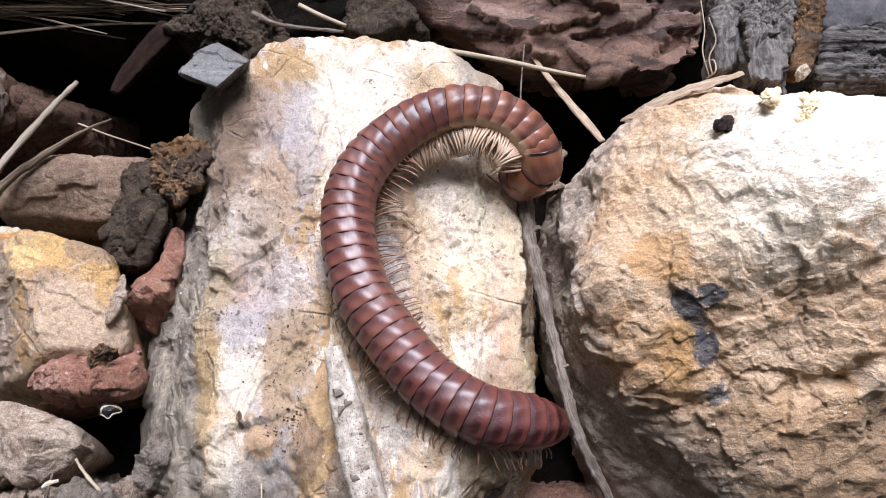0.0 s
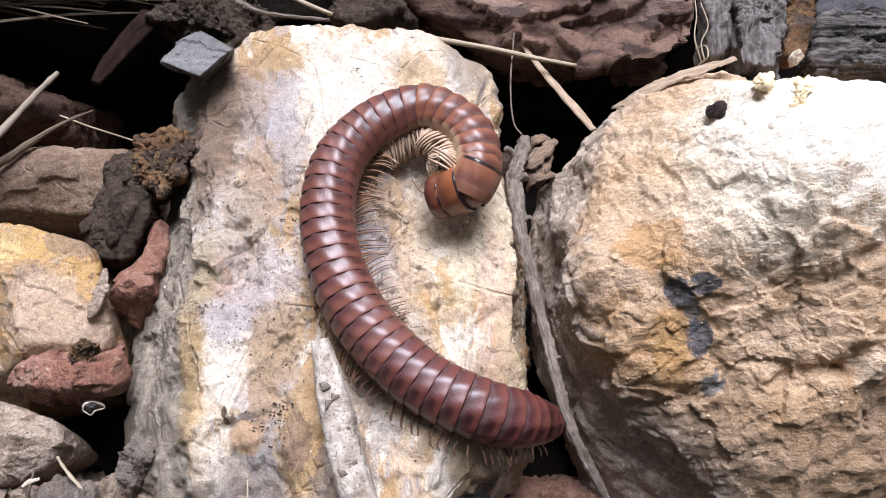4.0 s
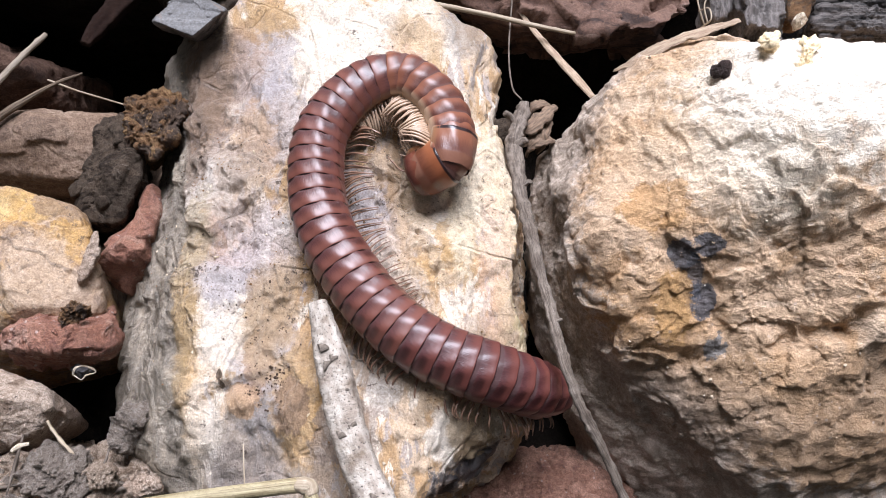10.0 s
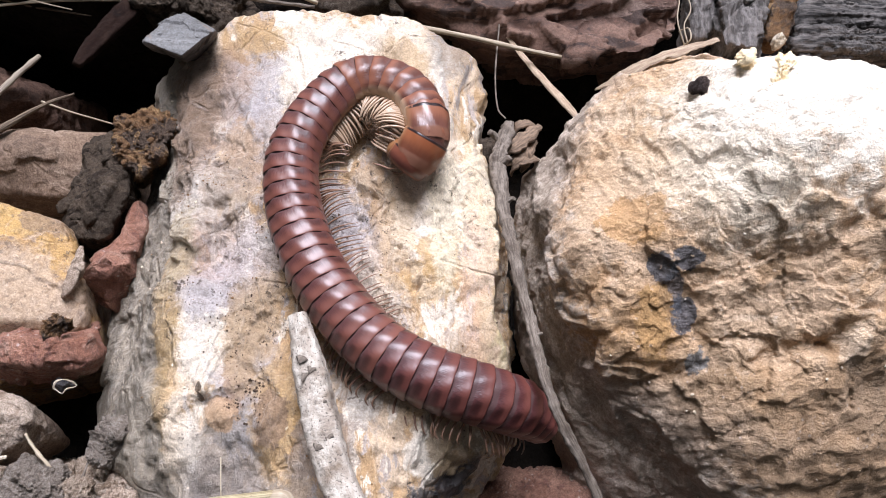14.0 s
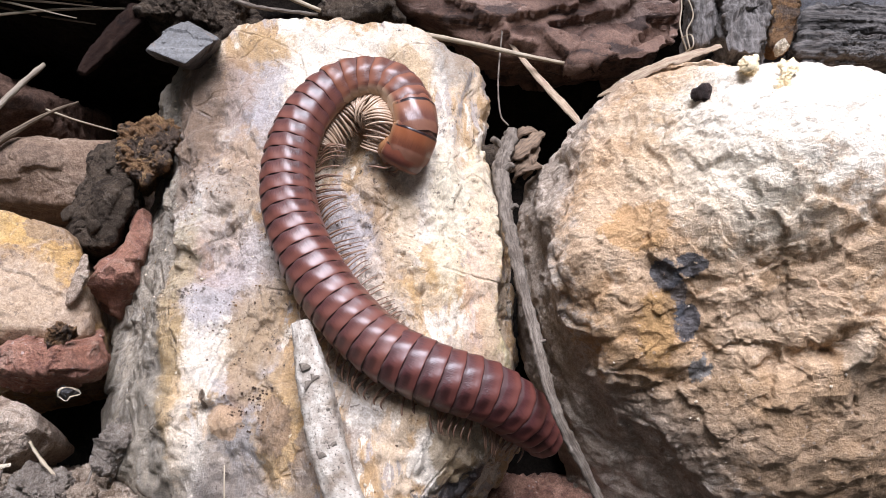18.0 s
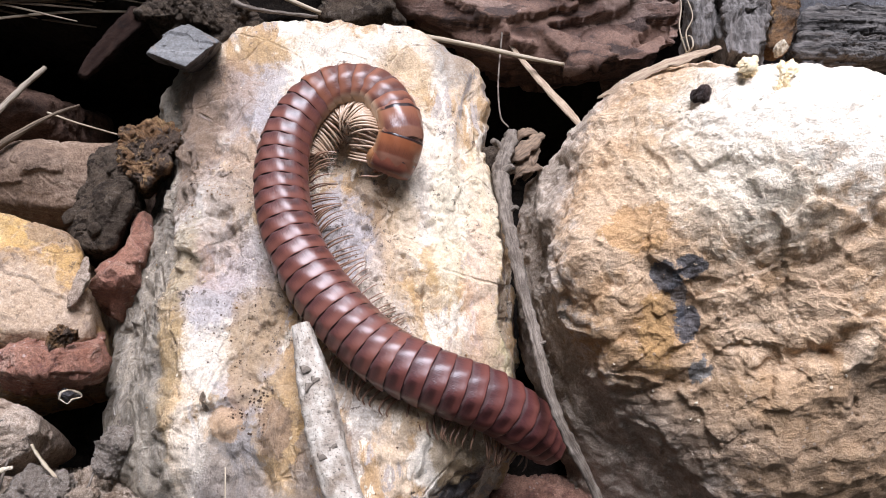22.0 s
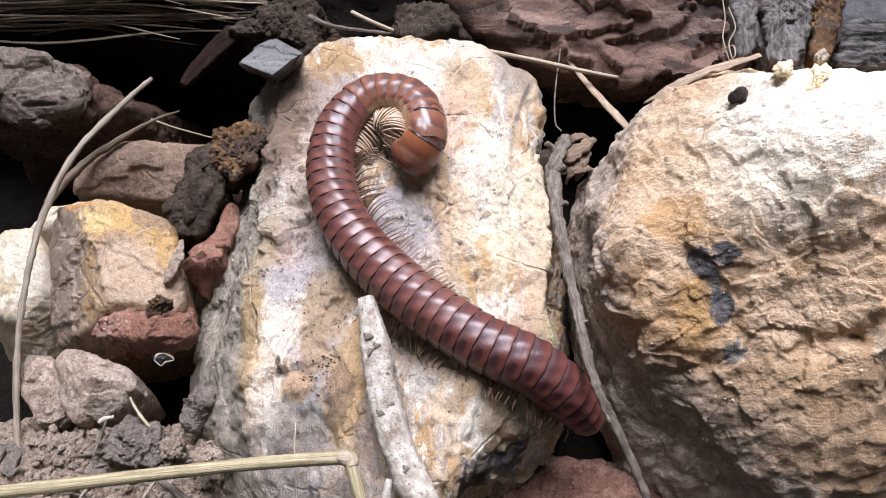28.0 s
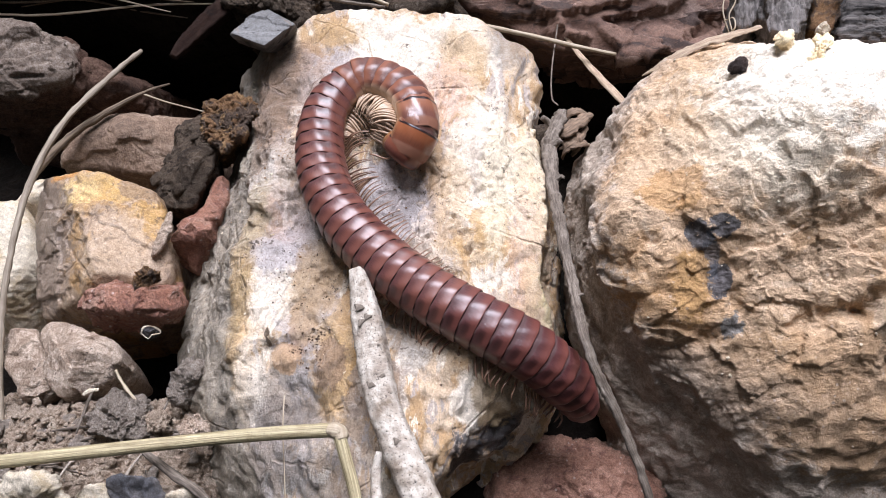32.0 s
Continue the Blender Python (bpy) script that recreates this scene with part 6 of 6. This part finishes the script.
M_HEAD = ring_material("orange_brown_head", (0.24, 0.075, 0.026), (0.05, 0.015, 0.01), (0.30, 0.14, 0.06), 0.3, 9.0, spots=0.0)
M_LEG, leg_nt, leg_bsdf, leg_vec = nodes_of("pale_amber_leg")
leg_col = mixed(leg_nt, ramp(leg_nt, noise_node(leg_nt, leg_vec, 0.6, 3), 0.35, 0.65), (0.56, 0.41, 0.29), (0.40, 0.27, 0.18))
leg_nt.links.new(leg_col, leg_bsdf.inputs["Base Color"])
leg_bsdf.inputs["Roughness"].default_value = 0.35
M_LEGDARK, dleg_nt, dleg_bsdf, dleg_vec = nodes_of("brown_leg")
leg_col = mixed(dleg_nt, ramp(dleg_nt, noise_node(dleg_nt, dleg_vec, 0.6, 3), 0.35, 0.65), (0.26, 0.15, 0.095), (0.15, 0.078, 0.05))
dleg_nt.links.new(leg_col, dleg_bsdf.inputs["Base Color"])
dleg_bsdf.inputs["Roughness"].default_value = 0.35
M_EYE, eye_nt, eye_bsdf, _ = nodes_of("black_eye")
eye_bsdf.inputs["Base Color"].default_value, eye_bsdf.inputs["Roughness"].default_value = (0.01, 0.008, 0.008, 1), 0.2

millipede = new("millipede")
millipede.location = (-0.01, 0.06, 0.044)
tagged(millipede, "curled glossy red-brown millipede with many pale legs on a stone", "millipede")


def leg_mesh(name, side, lean, folded=False):
    if folded == "short":
        pts = [(0, 0.9 * side, -3.0), (lean * 0.3, 2.4 * side, -3.7), (lean * 0.8, 3.9 * side, -3.5), (lean * 1.2 + 0.3, 5.0 * side, -4.0), (lean * 1.2 + 1.0, 5.3 * side, -4.7)]
        v, f, _ = tube_shape(pts, (0.26, 0.24, 0.2, 0.14, 0.05), sides=7, n=4, rough=0.0)
        return poly_mesh(name, v * MM, f, M_LEGDARK)
    pts = [(0, 0.8 * side, -2.6), (lean * 0.2, 1.8 * side, -3.8), (lean * 0.5, 2.1 * side, -5.2), (lean * 0.7, 1.8 * side, -6.5), (lean * 0.8, 1.2 * side, -7.5)] if folded else [(0, 0.9 * side, -3.0), (lean * 0.3, 2.3 * side, -3.75), (lean * 0.7, 4.0 * side, -3.3), (lean, 5.7 * side, -3.6), (lean * 1.1, 6.9 * side, -4.5)]
    v, f, _ = tube_shape(pts, (0.24, 0.24, 0.21, 0.15, 0.07) if folded else (0.2, 0.17, 0.14, 0.1, 0.04), sides=6, n=4, rough=0.0)
    return poly_mesh(name, v * MM, f, M_LEG if folded else M_LEGDARK)


LEGS = {(s, k, fold): leg_mesh("leg", s, (-1.0, -0.2, 0.6, 1.3)[k], fold) for s in (-1, 1) for k in range(4) for fold in (False, True, "short")}
RING_MESHES = {
    "front": ring_mesh("ring", 2.4, 4.05, M_RINGFRONT, bulge=0.14),
    "mid": ring_mesh("ring", 2.4, 4.0, M_RING, bulge=0.05),
    "rear": ring_mesh("ring", 2.4, 4.0, M_RINGREAR),
    "collum": ring_mesh("neck_plate", 4.0, 4.0, M_COLLUM),
    "cap": ring_mesh("neck_plate", 2.4, 4.1, M_CAP, domed=True),
    "broad": ring_mesh("broad_ring", 3.4, 4.1, M_BROAD),
}

# body pieces: mesh, distance from the face of the head, size
PIECES = [("ring", RING_MESHES["front"], 4.0, 0.9), ("ring", RING_MESHES["front"], 6.9, 0.97), ("ring", RING_MESHES["front"], 10.2, 1.0), ("neck_plate", RING_MESHES["cap"], 2.2, 0.93), ("ring", RING_MESHES["broad"], 5.1, 0.99), ("ring", RING_MESHES["collum"], 8.7, 1.02), ("ring", RING_MESHES["front"], 11.5, 1.02)]
s_at = 13.9
while len(PIECES) < RINGS:
    k = len(PIECES)
    kind = "front" if k < 13 else ("mid" if k < 35 else "rear")
    size = 1.03 + 0.09 * min(1.0, max(0.0, (k - 14) / 14))
    size = size if k < 39 else 1.12 - 0.012 * (k - 39) - 0.10 * max(0, k - 43)
    PIECES.append(("ring", RING_MESHES[kind], s_at, size))
    s_at += PITCH
body_parts = []
for k, (piece, me, s, size) in enumerate(PIECES):
    ob = new(piece, me)
    ob.parent = millipede
    ob.scale = (1.0, size, size)
    body_parts.append((ob, s))
    if k > 2:
        for side in (-1, 1):
            for pair, dx in enumerate((-1.0, -0.5, 0.0, 0.5, 1.0) if k < 17 else ((-0.8, 0.0, 0.8) if side > 0 else (-0.55, 0.6))):
                leg = new("leg", LEGS[side, int(1.999 + 1.999 * math.sin(0.62 * (2 * k + pair) + 0.6 * side)), True if k < 17 else ("short" if side < 0 else False)])
                leg.parent = ob
                leg.location = (dx * MM, 0, 0)

# the head: a rounded capsule with eyes, jaw plate and two jointed feelers
hv, hf = sphere_of(4)
hv = hv * np.array([2.7, 3.3, 3.1])
hv[:, 0] -= 0.25 * np.maximum(0, -hv[:, 2] - 0.5)
head = new("head", mesh_from("head", (hv + np.array([0.3, 0, -1.3])) * MM, hf, M_HEAD))
head.parent = millipede
body_parts.insert(0, (head, 2.6))
for side in (-1, 1):
    ev, ef = sphere_of(2)
    eye = new("eye", mesh_from("eye", (ev * np.array([0.35, 0.3, 0.55]) + np.array([-1.1, 2.35 * side, 0.6])) * MM, ef, M_EYE))
    eye.parent = head
    v, f, _ = tube_shape([(-1.7, 1.2 * side, 0.0), (-3.0, 2.0 * side, -0.6), (-3.6, 2.9 * side, -1.8), (-4.2, 3.3 * side, -3.0)], (0.16, 0.2, 0.13, 0.18, 0.13, 0.18, 0.12, 0.07), sides=8, n=5)
    feeler = new("feeler", poly_mesh("feeler", v * MM, f, M_LEGDARK))
    feeler.parent = head
v, f, _ = tube_shape([(-1.6, -1.3, -1.6), (-2.1, 0, -2.0), (-1.6, 1.3, -1.6)], (0.5, 0.75, 0.5), sides=8, n=5)
jaw = new("jaw", poly_mesh("jaw", v * MM, f, M_HEAD))
jaw.parent = head

# the tail: two small end valves under the last ring
tail_s = PIECES[-1][2] + 1.6
tv, tf = sphere_of(3)
tail = new("tail_valve", mesh_from("tail_valve", tv * np.array([2.4, 2.2, 2.4]) * MM, tf, M_RINGREAR))
tail.parent = millipede
body_parts.append((tail, tail_s))

UP = np.array([0.0, -0.278, 0.96])
LEAN_AT = [(0, 84), (9, 92), (20, 80), (30, 56), (40, 36), (52, 26), (66, 6), (80, -12), (100, -18), (140, -18)]


def body_pose(points, s):
    """The pose of the body at s millimetres from the head, its back turned outward from the curl."""
    line = course(points, 10)
    run = np.r_[0, np.cumsum(np.linalg.norm(np.diff(line, axis=0), axis=1))]
    here, ahead, behind = (np.array([np.interp(q, run, line[:, k]) for k in range(3)]) for q in (s, s + 1.6, max(s - 1.6, 0)))
    along = ahead - behind
    along /= np.linalg.norm(along)
    up = UP - along * (UP @ along)
    up /= np.linalg.norm(up)
    outward = np.cross(along, up)
    lean = math.radians(np.interp(s, [a for a, _ in LEAN_AT], [b for _, b in LEAN_AT]))
    back = math.cos(lean) * up + math.sin(lean) * outward
    side = np.cross(back, along)
    m = Matrix([list(c) for c in zip(along, side, back)]).to_4x4()
    m.translation = Vector(here * MM) - millipede.location
    return m


def motions():
    """The millipede bends and creeps: each ring and the head follow the body's course."""
    for ob, s in body_parts:
        walk(ob, [(t, body_pose(points, s)) for t, points in COURSE])


motions()
